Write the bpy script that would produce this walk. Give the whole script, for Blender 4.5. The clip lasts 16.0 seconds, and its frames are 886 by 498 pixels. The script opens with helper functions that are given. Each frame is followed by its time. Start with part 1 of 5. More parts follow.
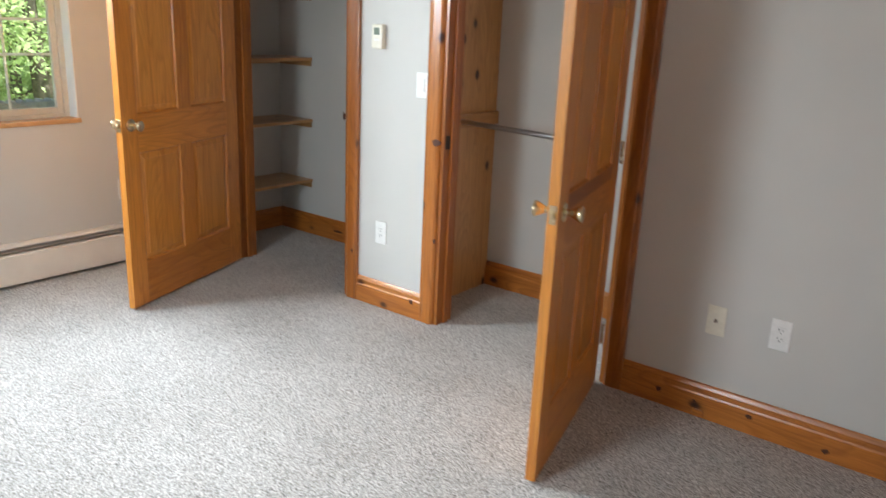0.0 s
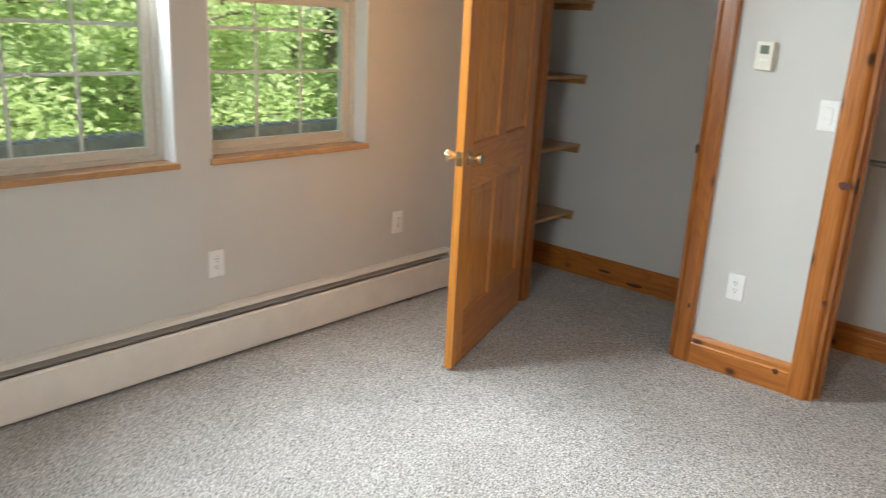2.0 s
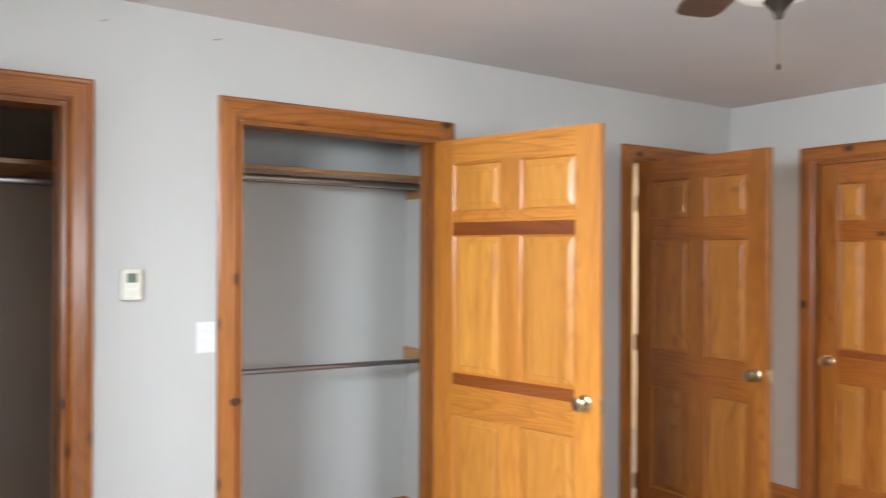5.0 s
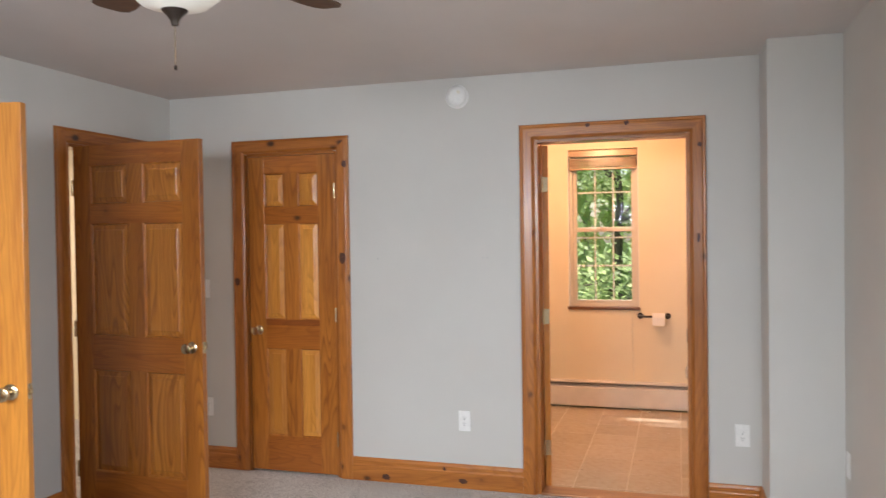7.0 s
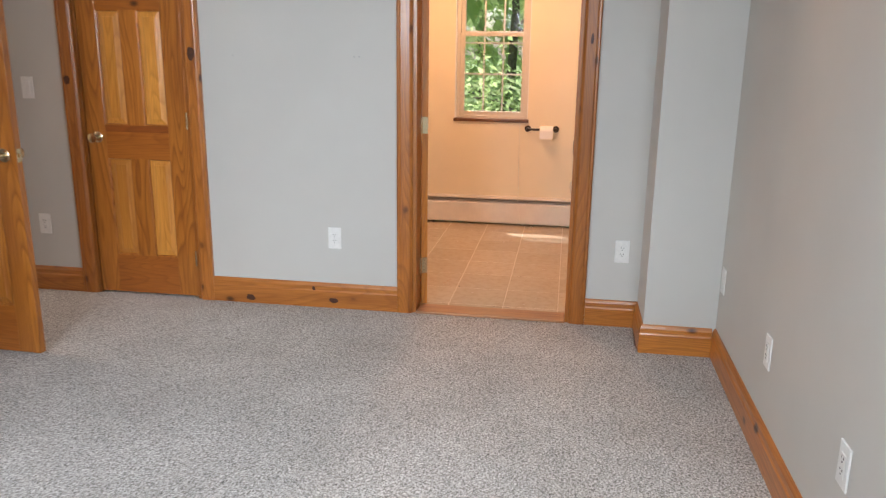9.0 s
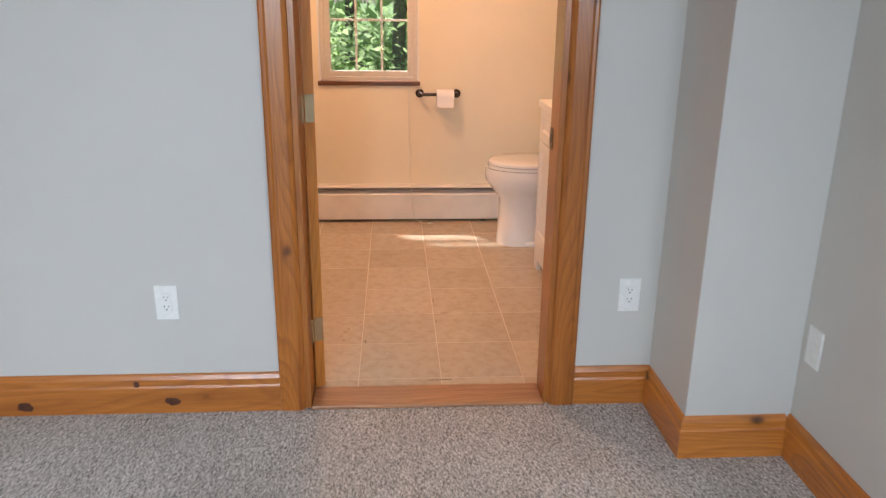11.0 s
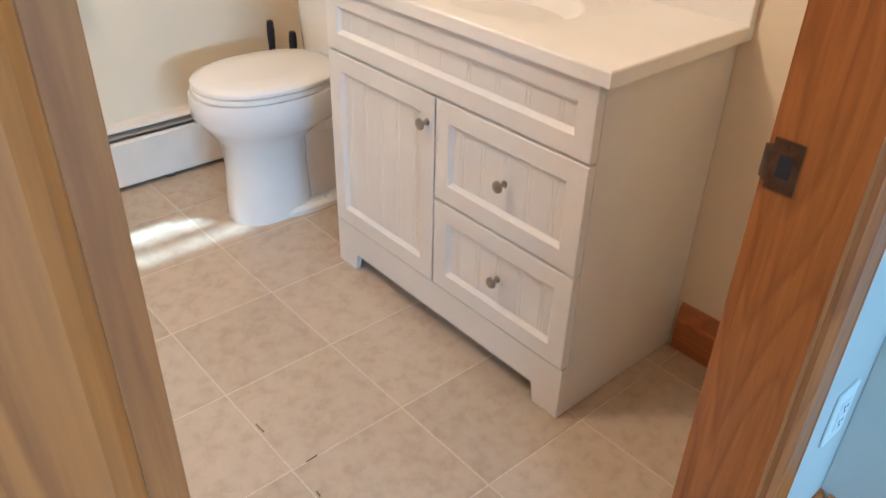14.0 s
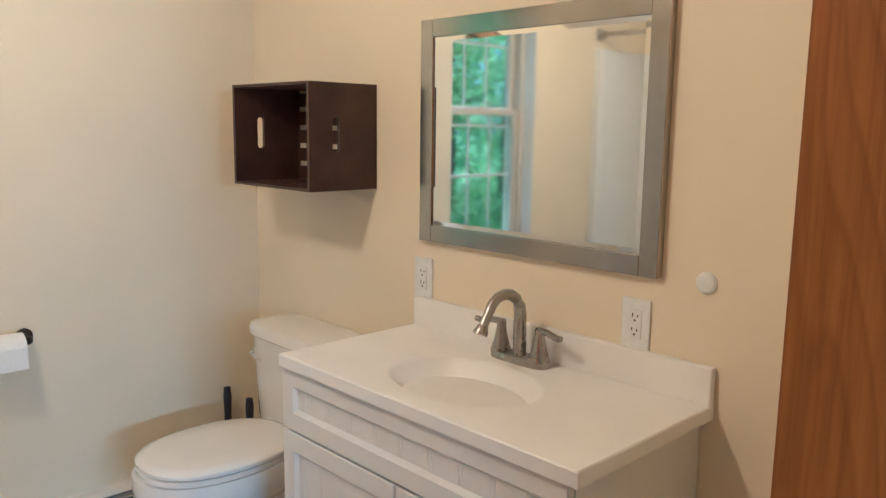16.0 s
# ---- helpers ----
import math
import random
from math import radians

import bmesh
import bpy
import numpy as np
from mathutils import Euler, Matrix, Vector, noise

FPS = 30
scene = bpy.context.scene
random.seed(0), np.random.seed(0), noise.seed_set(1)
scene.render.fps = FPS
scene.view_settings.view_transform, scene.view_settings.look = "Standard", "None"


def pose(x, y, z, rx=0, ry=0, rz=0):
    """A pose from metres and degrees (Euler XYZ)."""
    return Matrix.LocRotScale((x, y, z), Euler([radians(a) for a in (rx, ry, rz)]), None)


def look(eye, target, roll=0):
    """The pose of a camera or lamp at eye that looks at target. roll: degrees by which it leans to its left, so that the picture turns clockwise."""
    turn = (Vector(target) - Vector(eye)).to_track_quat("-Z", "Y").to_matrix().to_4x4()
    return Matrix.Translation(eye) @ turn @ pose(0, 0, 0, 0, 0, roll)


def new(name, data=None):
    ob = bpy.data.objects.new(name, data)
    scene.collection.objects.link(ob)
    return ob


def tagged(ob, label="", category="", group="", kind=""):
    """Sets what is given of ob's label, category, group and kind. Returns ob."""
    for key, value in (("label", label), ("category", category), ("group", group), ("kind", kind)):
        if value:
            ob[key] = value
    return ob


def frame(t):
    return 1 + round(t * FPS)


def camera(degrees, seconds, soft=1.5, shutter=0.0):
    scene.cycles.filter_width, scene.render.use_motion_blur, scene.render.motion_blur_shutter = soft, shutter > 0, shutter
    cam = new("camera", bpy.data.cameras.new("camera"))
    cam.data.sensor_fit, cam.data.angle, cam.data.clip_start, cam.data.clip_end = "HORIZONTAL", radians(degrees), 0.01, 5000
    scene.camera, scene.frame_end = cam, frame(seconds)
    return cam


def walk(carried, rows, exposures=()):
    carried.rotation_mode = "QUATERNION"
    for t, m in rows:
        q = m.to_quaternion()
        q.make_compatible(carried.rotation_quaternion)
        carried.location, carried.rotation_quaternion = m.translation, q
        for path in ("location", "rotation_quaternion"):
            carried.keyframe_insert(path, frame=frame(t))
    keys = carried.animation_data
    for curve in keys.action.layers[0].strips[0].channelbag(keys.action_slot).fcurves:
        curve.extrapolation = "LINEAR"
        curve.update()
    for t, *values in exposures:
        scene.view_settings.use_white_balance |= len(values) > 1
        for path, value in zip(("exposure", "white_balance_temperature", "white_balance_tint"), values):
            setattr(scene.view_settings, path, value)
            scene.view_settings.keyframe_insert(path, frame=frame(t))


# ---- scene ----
cam = camera(59.7, 16.0, soft=1.25, shutter=0.4)
PATH = [
    (0, (0.118, 0.147, 1.499), (-1.049, 1.667, 0.928), 2.6),
    (0.5, (-0.186, 0.017, 1.513), (-1.38, 1.542, 1.015), 3.2),
    (1, (-0.539, -0.121, 1.509), (-1.8, 1.354, 1.025), 2.7),
    (1.5, (-0.986, -0.215, 1.456), (-2.395, 1.101, 0.924), 2.6),
    (2, (-1.351, -0.258, 1.468), (-2.619, 1.183, 0.905), 3.0),
    (2.5, (-1.732, -0.257, 1.496), (-2.638, 1.427, 0.908), 0.9),
    (3, (-2.083, -0.148, 1.501), (-2.806, 1.601, 0.854), -0.1),
    (3.5, (-2.376, -0.119, 1.487), (-2.731, 1.801, 1.053), 2.0),
    (4, (-2.858, -0.129, 1.541), (-2.699, 1.864, 1.47), 0.8),
    (4.2, (-2.929, -0.104, 1.526), (-2.626, 1.873, 1.518), 0.2),
    (4.5, (-3.05, -0.008, 1.522), (-2.453, 1.901, 1.528), 0.1),
    (4.6, (-3.101, 0.029, 1.525), (-2.382, 1.896, 1.529), 0.2),
    (5, (-3.23, 0.06, 1.537), (-2.087, 1.702, 1.538), 0.3),
    (5.2, (-3.301, 0.055, 1.533), (-1.981, 1.557, 1.536), -0.2),
    (7.5, (-3.345, -0.232, 1.478), (-1.403, 0.228, 1.36), -0.5),
    (8, (-3.31, -0.241, 1.438), (-1.379, 0.177, 1.133), -0.0),
    (8.2, (-3.276, -0.25, 1.435), (-1.354, 0.16, 1.065), 0.1),
    (10.3, (-1.923, 0.038, 1.367), (-0.035, 0.207, 0.73), 0.5),
    (10.5, (-1.767, 0.1, 1.362), (0.132, 0.205, 0.743), 0.2),
    (11, (-1.34, 0.285, 1.376), (0.556, 0.159, 0.749), 0.7),
    (11.5, (-0.879, 0.341, 1.341), (0.984, 0.167, 0.635), 0.1),
    (12, (-0.425, 0.511, 1.316), (1.288, 0.022, 0.406), 0.6),
    (12.5, (-0.02, 0.598, 1.292), (1.547, -0.058, 0.236), 0.6),
    (13, (0.377, 0.599, 1.312), (1.835, -0.215, 0.212), 0.4),
    (13.5, (0.687, 0.633, 1.313), (1.972, -0.391, 0.173), 0.8),
    (14, (0.799, 0.655, 1.352), (2.057, -0.467, 0.271), 1.6),
    (14.5, (0.789, 0.634, 1.401), (2.128, -0.576, 0.538), 1.4),
    (15, (0.802, 0.628, 1.439), (2.217, -0.683, 0.9), 0.8),
    (15.2, (0.809, 0.625, 1.45), (2.241, -0.715, 1.045), 0.6),
    (15.5, (0.823, 0.615, 1.489), (2.26, -0.745, 1.198), 0.1),
    (16, (0.874, 0.581, 1.456), (2.293, -0.795, 1.146), 0.8),
]
EXPOSURES = [
    (0.0, 1.35, 6450, 9), (1.0, 1.3, 6750, 9), (1.5, 1.03, 7000, 9), (2.5, 1.0, 6600, 9), (3.1, 1.05, 6400, 9), (3.5, 1.25, 6050, 9), (4.0, 1.15, 6150, 10), (4.5, 1.2, 6500, 12), (5.2, 1.25, 6500, 14), (7.5, 0.82, 6800, 16),
    (8.2, 0.85, 6600, 14), (10.5, 0.95, 6500, 13), (11.0, 0.85, 6150, 12), (12.0, 0.75, 6250, 13), (12.5, 0.9, 6150, 12), (13.2, 1.0, 5050, 0), (14.0, 1.2, 4050, -12), (15.0, 0.9, 3900, -14), (16.0, 0.65, 3900, -15),
]
walk(cam, [(t, look(eye, target, roll)) for t, eye, target, roll in PATH], EXPOSURES)

# ---- world and light ----
world = bpy.data.worlds.new("world")
scene.world = world
world.use_nodes = True
wn, wl = world.node_tree.nodes, world.node_tree.links
sky = wn.new("ShaderNodeTexSky")
sky.sky_type, sky.sun_disc, sky.sun_elevation, sky.sun_rotation, sky.dust_density = "NISHITA", False, radians(62), radians(130), 2.0
wn["Background"].inputs["Strength"].default_value = 0.15
wl.new(sky.outputs["Color"], wn["Background"].inputs["Color"])


def lamp(name, kind, energy, colour, m, **shape):
    data = bpy.data.lights.new(name, kind)
    data.energy, data.color = energy, colour
    if kind == "AREA":
        data.shape, data.size, data.size_y = "RECTANGLE", shape["size"], shape["size_y"]
        data.spread = radians(shape.get("spread", 180))
    elif kind == "SUN":
        data.angle = radians(shape["angle"])
    else:
        data.shadow_soft_size = shape["radius"]
    ob = new(name, data)
    ob.matrix_world = m
    return ob


SKY = (0.80, 0.91, 1.0)
lamp("sun", "SUN", 5.0, (1.0, 0.95, 0.88), look((0, 0, 20), (-3.46, -3.0, 11.0)), angle=2.5)
# Area lamps high in the west openings stand in for sky light.
for y, side, watts, spread in ((0.865, 0.75, 26, 124), (1.89, -0.35, 13, 98)):
    lamp("window_fill", "AREA", watts, SKY, look((-4.225, y, 1.86), (-2.5, y + side, 1.05)), size=0.74, size_y=0.36, spread=spread)
# Added fill from an unseen south opening, brightens the north wall and carpet.
lamp("window_fill", "AREA", 33, SKY, look((-1.87, -1.02, 1.5), (-1.5, 0.0, 0.2)), size=0.74, size_y=1.1)
# Added lamp with no fixture, brightens the hall sliver beside the entry door.
lamp("hall_fill", "AREA", 22, (1.0, 0.86, 0.74), look((0.6, 4.6, 2.36), (0.6, 4.6, 0)), size=0.6, size_y=0.6)
lamp("bath_bulb", "POINT", 28, (1.0, 0.55, 0.29), pose(2.35, 0.52, 2.25), radius=0.09)

# ---- materials ----


def material(name, rough=0.5, metal=0.0, spec=0.5):
    m = bpy.data.materials.new(name)
    m.use_nodes = True
    b = m.node_tree.nodes["Principled BSDF"]
    b.inputs["Roughness"].default_value, b.inputs["Metallic"].default_value = rough, metal
    b.inputs["Specular IOR Level"].default_value = spec
    return m, m.node_tree.nodes, m.node_tree.links, b


def coords(n, l, scale=(1, 1, 1), scatter=True):
    """Object coordinates, stretched, shifted at random from piece to piece."""
    tex, mp = n.new("ShaderNodeTexCoord"), n.new("ShaderNodeMapping")
    mp.inputs["Scale"].default_value = scale
    l.new(tex.outputs["Object"], mp.inputs["Vector"])
    if scatter:
        info, mul = n.new("ShaderNodeObjectInfo"), n.new("ShaderNodeVectorMath")
        mul.operation = "SCALE"
        mul.inputs[0].default_value = (7.3, 5.1, 9.7)
        l.new(info.outputs["Random"], mul.inputs["Scale"])
        l.new(mul.outputs[0], mp.inputs["Location"])
    return mp.outputs["Vector"]


def noise_tex(n, l, vec, scale, detail=3.0, rough=0.55, distortion=0.0):
    t = n.new("ShaderNodeTexNoise")
    for key, v in (("Scale", scale), ("Detail", detail), ("Roughness", rough), ("Distortion", distortion)):
        t.inputs[key].default_value = v
    l.new(vec, t.inputs["Vector"])
    return t.outputs["Fac"]


def ramp(n, l, fac, stops):
    r = n.new("ShaderNodeValToRGB")
    e = r.color_ramp.elements
    while len(e) < len(stops):
        e.new(0.5)
    for k, (p, c) in enumerate(stops):
        e[k].position, e[k].color = p, (*c, 1) if len(c) == 3 else c
    l.new(fac, r.inputs["Fac"])
    return r.outputs["Color"]


def mix(n, l, fac, a, b, mode="MIX"):
    x = n.new("ShaderNodeMix")
    x.data_type, x.blend_type = "RGBA", mode
    for sock, v in ((x.inputs[0], fac), (x.inputs[6], a), (x.inputs[7], b)):
        if isinstance(v, (int, float)):
            sock.default_value = v
        elif isinstance(v, tuple):
            sock.default_value = (*v, 1)
        else:
            l.new(v, sock)
    return x.outputs[2]


def bump(n, l, b, height, strength=0.3, distance=0.002):
    p = n.new("ShaderNodeBump")
    p.inputs["Strength"].default_value, p.inputs["Distance"].default_value = strength, distance
    l.new(height, p.inputs["Height"])
    l.new(p.outputs["Normal"], b.inputs["Normal"])


def paint(name, colour, rough=0.6, patch=0.04, relief=0.15):
    """Rolled wall paint: faint patches, orange-peel relief."""
    m, n, l, b = material(name, rough, spec=0.3)
    v = coords(n, l, scatter=False)
    big = noise_tex(n, l, v, 1.3, 4)
    c0, c1 = tuple(c * (1 - patch) for c in colour), tuple(min(1, c * (1 + patch)) for c in colour)
    l.new(ramp(n, l, big, [(0.3, c0), (0.7, c1)]), b.inputs["Base Color"])
    bump(n, l, b, noise_tex(n, l, v, 260, 2), relief, 0.001)
    return m


def pine(name, axis, light, dark, rough=0.34, knots=0.75, rings=0.45):
    """Clear-coated knotty pine with its grain along one axis."""
    m, n, l, b = material(name, rough)
    along = [1.0, 1.0, 1.0]
    along[axis] = 0.045
    v = coords(n, l, tuple(along))
    grain = noise_tex(n, l, v, 17, 4, 0.6, 1.6)
    fine = noise_tex(n, l, v, 150, 2, 0.6)
    col = ramp(n, l, grain, [(0.30, dark), (0.47, light), (0.58, tuple(0.88 * a + 0.12 * d for a, d in zip(light, dark))), (0.72, dark)])
    col = mix(n, l, 0.25, col, ramp(n, l, fine, [(0.35, tuple(0.5 * c for c in dark)), (0.6, light)]))
    # growth rings: contour lines of a stretched height field
    long = [1.0, 1.0, 1.0]
    long[axis] = 0.13
    hill = noise_tex(n, l, coords(n, l, tuple(long)), 5.5, 1.5, 0.4, 0.25)
    turns, saw = n.new("ShaderNodeMath"), n.new("ShaderNodeMath")
    turns.operation, saw.operation = "MULTIPLY", "FRACT"
    turns.inputs[1].default_value = 26.0
    l.new(hill, turns.inputs[0])
    l.new(turns.outputs[0], saw.inputs[0])
    line = ramp(n, l, saw.outputs[0], [(0.0, (0, 0, 0)), (0.62, (0.35, 0.35, 0.35)), (0.86, (1, 1, 1)), (1.0, (0.1, 0.1, 0.1))])
    late = n.new("ShaderNodeMath")
    late.operation = "MULTIPLY"
    late.inputs[1].default_value = rings
    l.new(line, late.inputs[0])
    col = mix(n, l, late.outputs[0], col, tuple(0.72 * c for c in dark))
    squash = [1.0, 1.0, 1.0]
    squash[axis] = 0.62
    kv = coords(n, l, tuple(squash))
    vor = n.new("ShaderNodeTexVoronoi")
    vor.inputs["Scale"].default_value = 8.0
    l.new(kv, vor.inputs["Vector"])
    wob = noise_tex(n, l, kv, 40, 2)
    add = n.new("ShaderNodeMath")
    add.operation = "MULTIPLY_ADD"
    l.new(wob, add.inputs[0])
    add.inputs[1].default_value = 0.06
    l.new(vor.outputs["Distance"], add.inputs[2])
    spot = ramp(n, l, add.outputs[0], [(0.10, (1, 1, 1)), (0.14, (0.75, 0.75, 0.75)), (0.2, (0.14, 0.14, 0.14)), (0.3, (0, 0, 0))])
    keep = n.new("ShaderNodeSeparateColor")
    l.new(vor.outputs["Color"], keep.inputs[0])
    gate = n.new("ShaderNodeMath")
    gate.operation = "GREATER_THAN"
    gate.inputs[1].default_value = 1 - knots
    l.new(keep.outputs[0], gate.inputs[0])
    fac = n.new("ShaderNodeMath")
    fac.operation = "MULTIPLY"
    l.new(spot, fac.inputs[0])
    l.new(gate.outputs[0], fac.inputs[1])
    streak = ramp(n, l, noise_tex(n, l, v, 7, 2, 0.5, 0.4), [(0.56, (0, 0, 0)), (0.66, (1, 1, 1))])
    heart = n.new("ShaderNodeMath")
    heart.operation = "MULTIPLY"
    heart.inputs[1].default_value = 0.42
    l.new(streak, heart.inputs[0])
    col = mix(n, l, heart.outputs[0], col, tuple(0.8 * c for c in dark))
    col = mix(n, l, fac.outputs[0], col, (0.04, 0.010, 0.004))
    info = n.new("ShaderNodeObjectInfo")
    tone = ramp(n, l, info.outputs["Random"], [(0.0, (0.82, 0.76, 0.7)), (1.0, (1.08, 1.08, 1.08))])
    l.new(mix(n, l, 1.0, col, tone, "MULTIPLY"), b.inputs["Base Color"])
    b.inputs["Coat Weight"].default_value, b.inputs["Coat Roughness"].default_value = 0.35, 0.22
    bump(n, l, b, grain, 0.12, 0.001)
    return m


def plain(name, colour, rough=0.4, metal=0.0, scale=60.0, vary=0.05, coat=0.0):
    m, n, l, b = material(name, rough, metal)
    v = coords(n, l)
    f = noise_tex(n, l, v, scale, 3)
    l.new(ramp(n, l, f, [(0.3, tuple(c * (1 - vary) for c in colour)), (0.7, tuple(min(1, c * (1 + vary)) for c in colour))]), b.inputs["Base Color"])
    r = n.new("ShaderNodeMapRange")
    r.inputs[3].default_value, r.inputs[4].default_value = max(0.02, rough - 0.06), rough + 0.06
    l.new(noise_tex(n, l, v, 9, 3), r.inputs[0])
    l.new(r.outputs[0], b.inputs["Roughness"])
    b.inputs["Coat Weight"].default_value = coat
    return m


def carpet_mat():
    m, n, l, b = material("carpet", 0.95, spec=0.1)
    v = coords(n, l, scatter=False)
    loop = noise_tex(n, l, v, 135, 3, 0.7, 0.6)
    tuft = n.new("ShaderNodeTexVoronoi")
    tuft.inputs["Scale"].default_value = 115
    l.new(v, tuft.inputs["Vector"])
    sep = n.new("ShaderNodeSeparateColor")
    l.new(tuft.outputs["Color"], sep.inputs[0])
    col = ramp(n, l, sep.outputs[0], [(0.0, (0.10, 0.082, 0.068)), (0.2, (0.30, 0.265, 0.235)), (0.5, (0.52, 0.48, 0.44)), (1.0, (0.80, 0.77, 0.73))])
    col = mix(n, l, 0.68, col, ramp(n, l, loop, [(0.39, (0.05, 0.042, 0.036)), (0.5, (0.42, 0.385, 0.35)), (0.60, (0.88, 0.85, 0.82))]))
    worn = ramp(n, l, noise_tex(n, l, v, 2.2, 4), [(0.35, (0.88, 0.87, 0.86)), (0.65, (1.06, 1.06, 1.06))])
    l.new(mix(n, l, 1.0, col, worn, "MULTIPLY"), b.inputs["Base Color"])
    b.inputs["Sheen Weight"].default_value = 0.2
    bump(n, l, b, loop, 0.9, 0.008)
    return m


def tile_mat():
    m, n, l, b = material("floor_tile", 0.3)
    v = coords(n, l)
    cloud = noise_tex(n, l, v, 24, 5, 0.62, 0.15)
    col = ramp(n, l, cloud, [(0.28, (0.44, 0.35, 0.252)), (0.5, (0.52, 0.425, 0.315)), (0.72, (0.555, 0.462, 0.348))])
    info = n.new("ShaderNodeObjectInfo")
    l.new(mix(n, l, 1.0, col, ramp(n, l, info.outputs["Random"], [(0, (0.92, 0.92, 0.91)), (1, (1.05, 1.05, 1.05))]), "MULTIPLY"), b.inputs["Base Color"])
    r = n.new("ShaderNodeMapRange")
    r.inputs[3].default_value, r.inputs[4].default_value = 0.28, 0.26
    l.new(cloud, r.inputs[0])
    l.new(r.outputs[0], b.inputs["Roughness"])
    bump(n, l, b, noise_tex(n, l, v, 50, 3), 0.05, 0.001)
    return m


def glass_mat():
    m = bpy.data.materials.new("window_glass")
    m.use_nodes = True
    n, l = m.node_tree.nodes, m.node_tree.links
    n.remove(n["Principled BSDF"])
    tr, gl, mx, fr = n.new("ShaderNodeBsdfTransparent"), n.new("ShaderNodeBsdfGlossy"), n.new("ShaderNodeMixShader"), 0.003
    tr.inputs[0].default_value = (0.97, 0.985, 0.98, 1)
    gl.inputs["Roughness"].default_value = 0.02
    mx.inputs[0].default_value = fr
    l.new(tr.outputs[0], mx.inputs[1])
    l.new(gl.outputs[0], mx.inputs[2])
    l.new(mx.outputs[0], n["Material Output"].inputs[0])
    return m


def glow(name, colour, strength):
    m, n, l, b = material(name, 0.4)
    b.inputs["Base Color"].default_value = (0.8, 0.78, 0.72, 1)
    b.inputs["Emission Color"].default_value, b.inputs["Emission Strength"].default_value = (*colour, 1), strength
    return m


def leaf_mat(name, c0, c1):
    """Leaves that let part of the light through."""
    m, n, l, b = material(name, 0.5, spec=0.3)
    g = n.new("ShaderNodeNewGeometry")
    col = ramp(n, l, g.outputs["Random Per Island"], [(0, c0), (1, c1)])
    l.new(col, b.inputs["Base Color"])
    tr, mx = n.new("ShaderNodeBsdfTranslucent"), n.new("ShaderNodeMixShader")
    l.new(col, tr.inputs[0])
    mx.inputs[0].default_value = 0.55
    l.new(b.outputs[0], mx.inputs[1])
    l.new(tr.outputs[0], mx.inputs[2])
    l.new(mx.outputs[0], n["Material Output"].inputs[0])
    return m


HONEY, AMBER = (0.66, 0.265, 0.042), (0.48, 0.155, 0.022)
WALL = paint("bedroom_paint", (0.57, 0.56, 0.53))
CEIL = paint("ceiling_paint", (0.66, 0.62, 0.60), 0.8)
REVEAL = paint("reveal_paint", (0.80, 0.80, 0.79))
CREAM = paint("bath_paint", (0.82, 0.725, 0.545), 0.45)
CARPET, TILE, GLASS = carpet_mat(), tile_mat(), glass_mat()
GROUT = plain("grout", (0.60, 0.51, 0.395), 0.85, scale=120, vary=0.12)
TRIM = [pine(f"pine_trim_{a}", k, (0.49, 0.170, 0.027), (0.26, 0.074, 0.011), knots=0.6) for k, a in enumerate("xyz")]
JAMB = [pine(f"pine_jamb_{a}", k, (0.40, 0.138, 0.022), (0.25, 0.072, 0.011), knots=0.06) for k, a in enumerate("xyz")]
SADDLE = pine("pine_saddle", 1, (0.43, 0.205, 0.09), (0.28, 0.12, 0.05), rough=0.5, knots=0.2)
KNOT = plain("pine_knot", (0.07, 0.02, 0.008), 0.6, scale=90, vary=0.5)
STRIKE = plain("worn_bronze", (0.14, 0.10, 0.065), 0.34, 0.85, scale=40, vary=0.3)
BASE = [pine(f"pine_base_{a}", k, (0.58, 0.215, 0.038), (0.38, 0.115, 0.018), knots=0.95) for k, a in enumerate("xyz")]
STILE = pine("pine_stile", 2, HONEY, AMBER, knots=0.05)
RAIL = pine("pine_rail", 0, (0.46, 0.150, 0.022), (0.32, 0.088, 0.012), knots=0.05)
RAILH = pine("pine_rail_light", 0, HONEY, AMBER, knots=0.05)
HEART = pine("pine_heartwood", 0, (0.27, 0.072, 0.012), (0.19, 0.045, 0.008), knots=0.0)
PANEL = pine("pine_panel", 2, (0.74, 0.33, 0.060), (0.52, 0.185, 0.028), knots=0.05)
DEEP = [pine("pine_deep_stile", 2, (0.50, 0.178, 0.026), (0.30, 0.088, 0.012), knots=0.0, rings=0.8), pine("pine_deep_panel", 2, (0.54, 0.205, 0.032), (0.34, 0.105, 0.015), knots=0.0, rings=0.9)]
BOARD = pine("pine_board", 2, (0.56, 0.31, 0.12), (0.42, 0.20, 0.065), knots=0.9)
SHELF = [pine(f"pine_shelf_{a}", k, (0.50, 0.27, 0.10), (0.36, 0.17, 0.055), knots=0.2) for k, a in enumerate("xyz")]
BRASS = plain("aged_brass", (0.62, 0.50, 0.32), 0.25, 1.0)
NICKEL = plain("brushed_nickel", (0.40, 0.375, 0.34), 0.28, 1.0)
CHROME = plain("chrome", (0.8, 0.8, 0.8), 0.08, 1.0)
STEEL = plain("rod_steel", (0.42, 0.41, 0.41), 0.3, 1.0)
BRONZE = plain("dark_bronze", (0.045, 0.032, 0.025), 0.4, 0.6)
WHITE = plain("white_plastic", (0.80, 0.80, 0.78), 0.35)
IVORY = plain("ivory_plastic", (0.74, 0.71, 0.60), 0.4)
SLOT = plain("dark_slot", (0.02, 0.02, 0.02), 0.6)
VINYL = plain("window_vinyl", (0.62, 0.57, 0.49), 0.45)
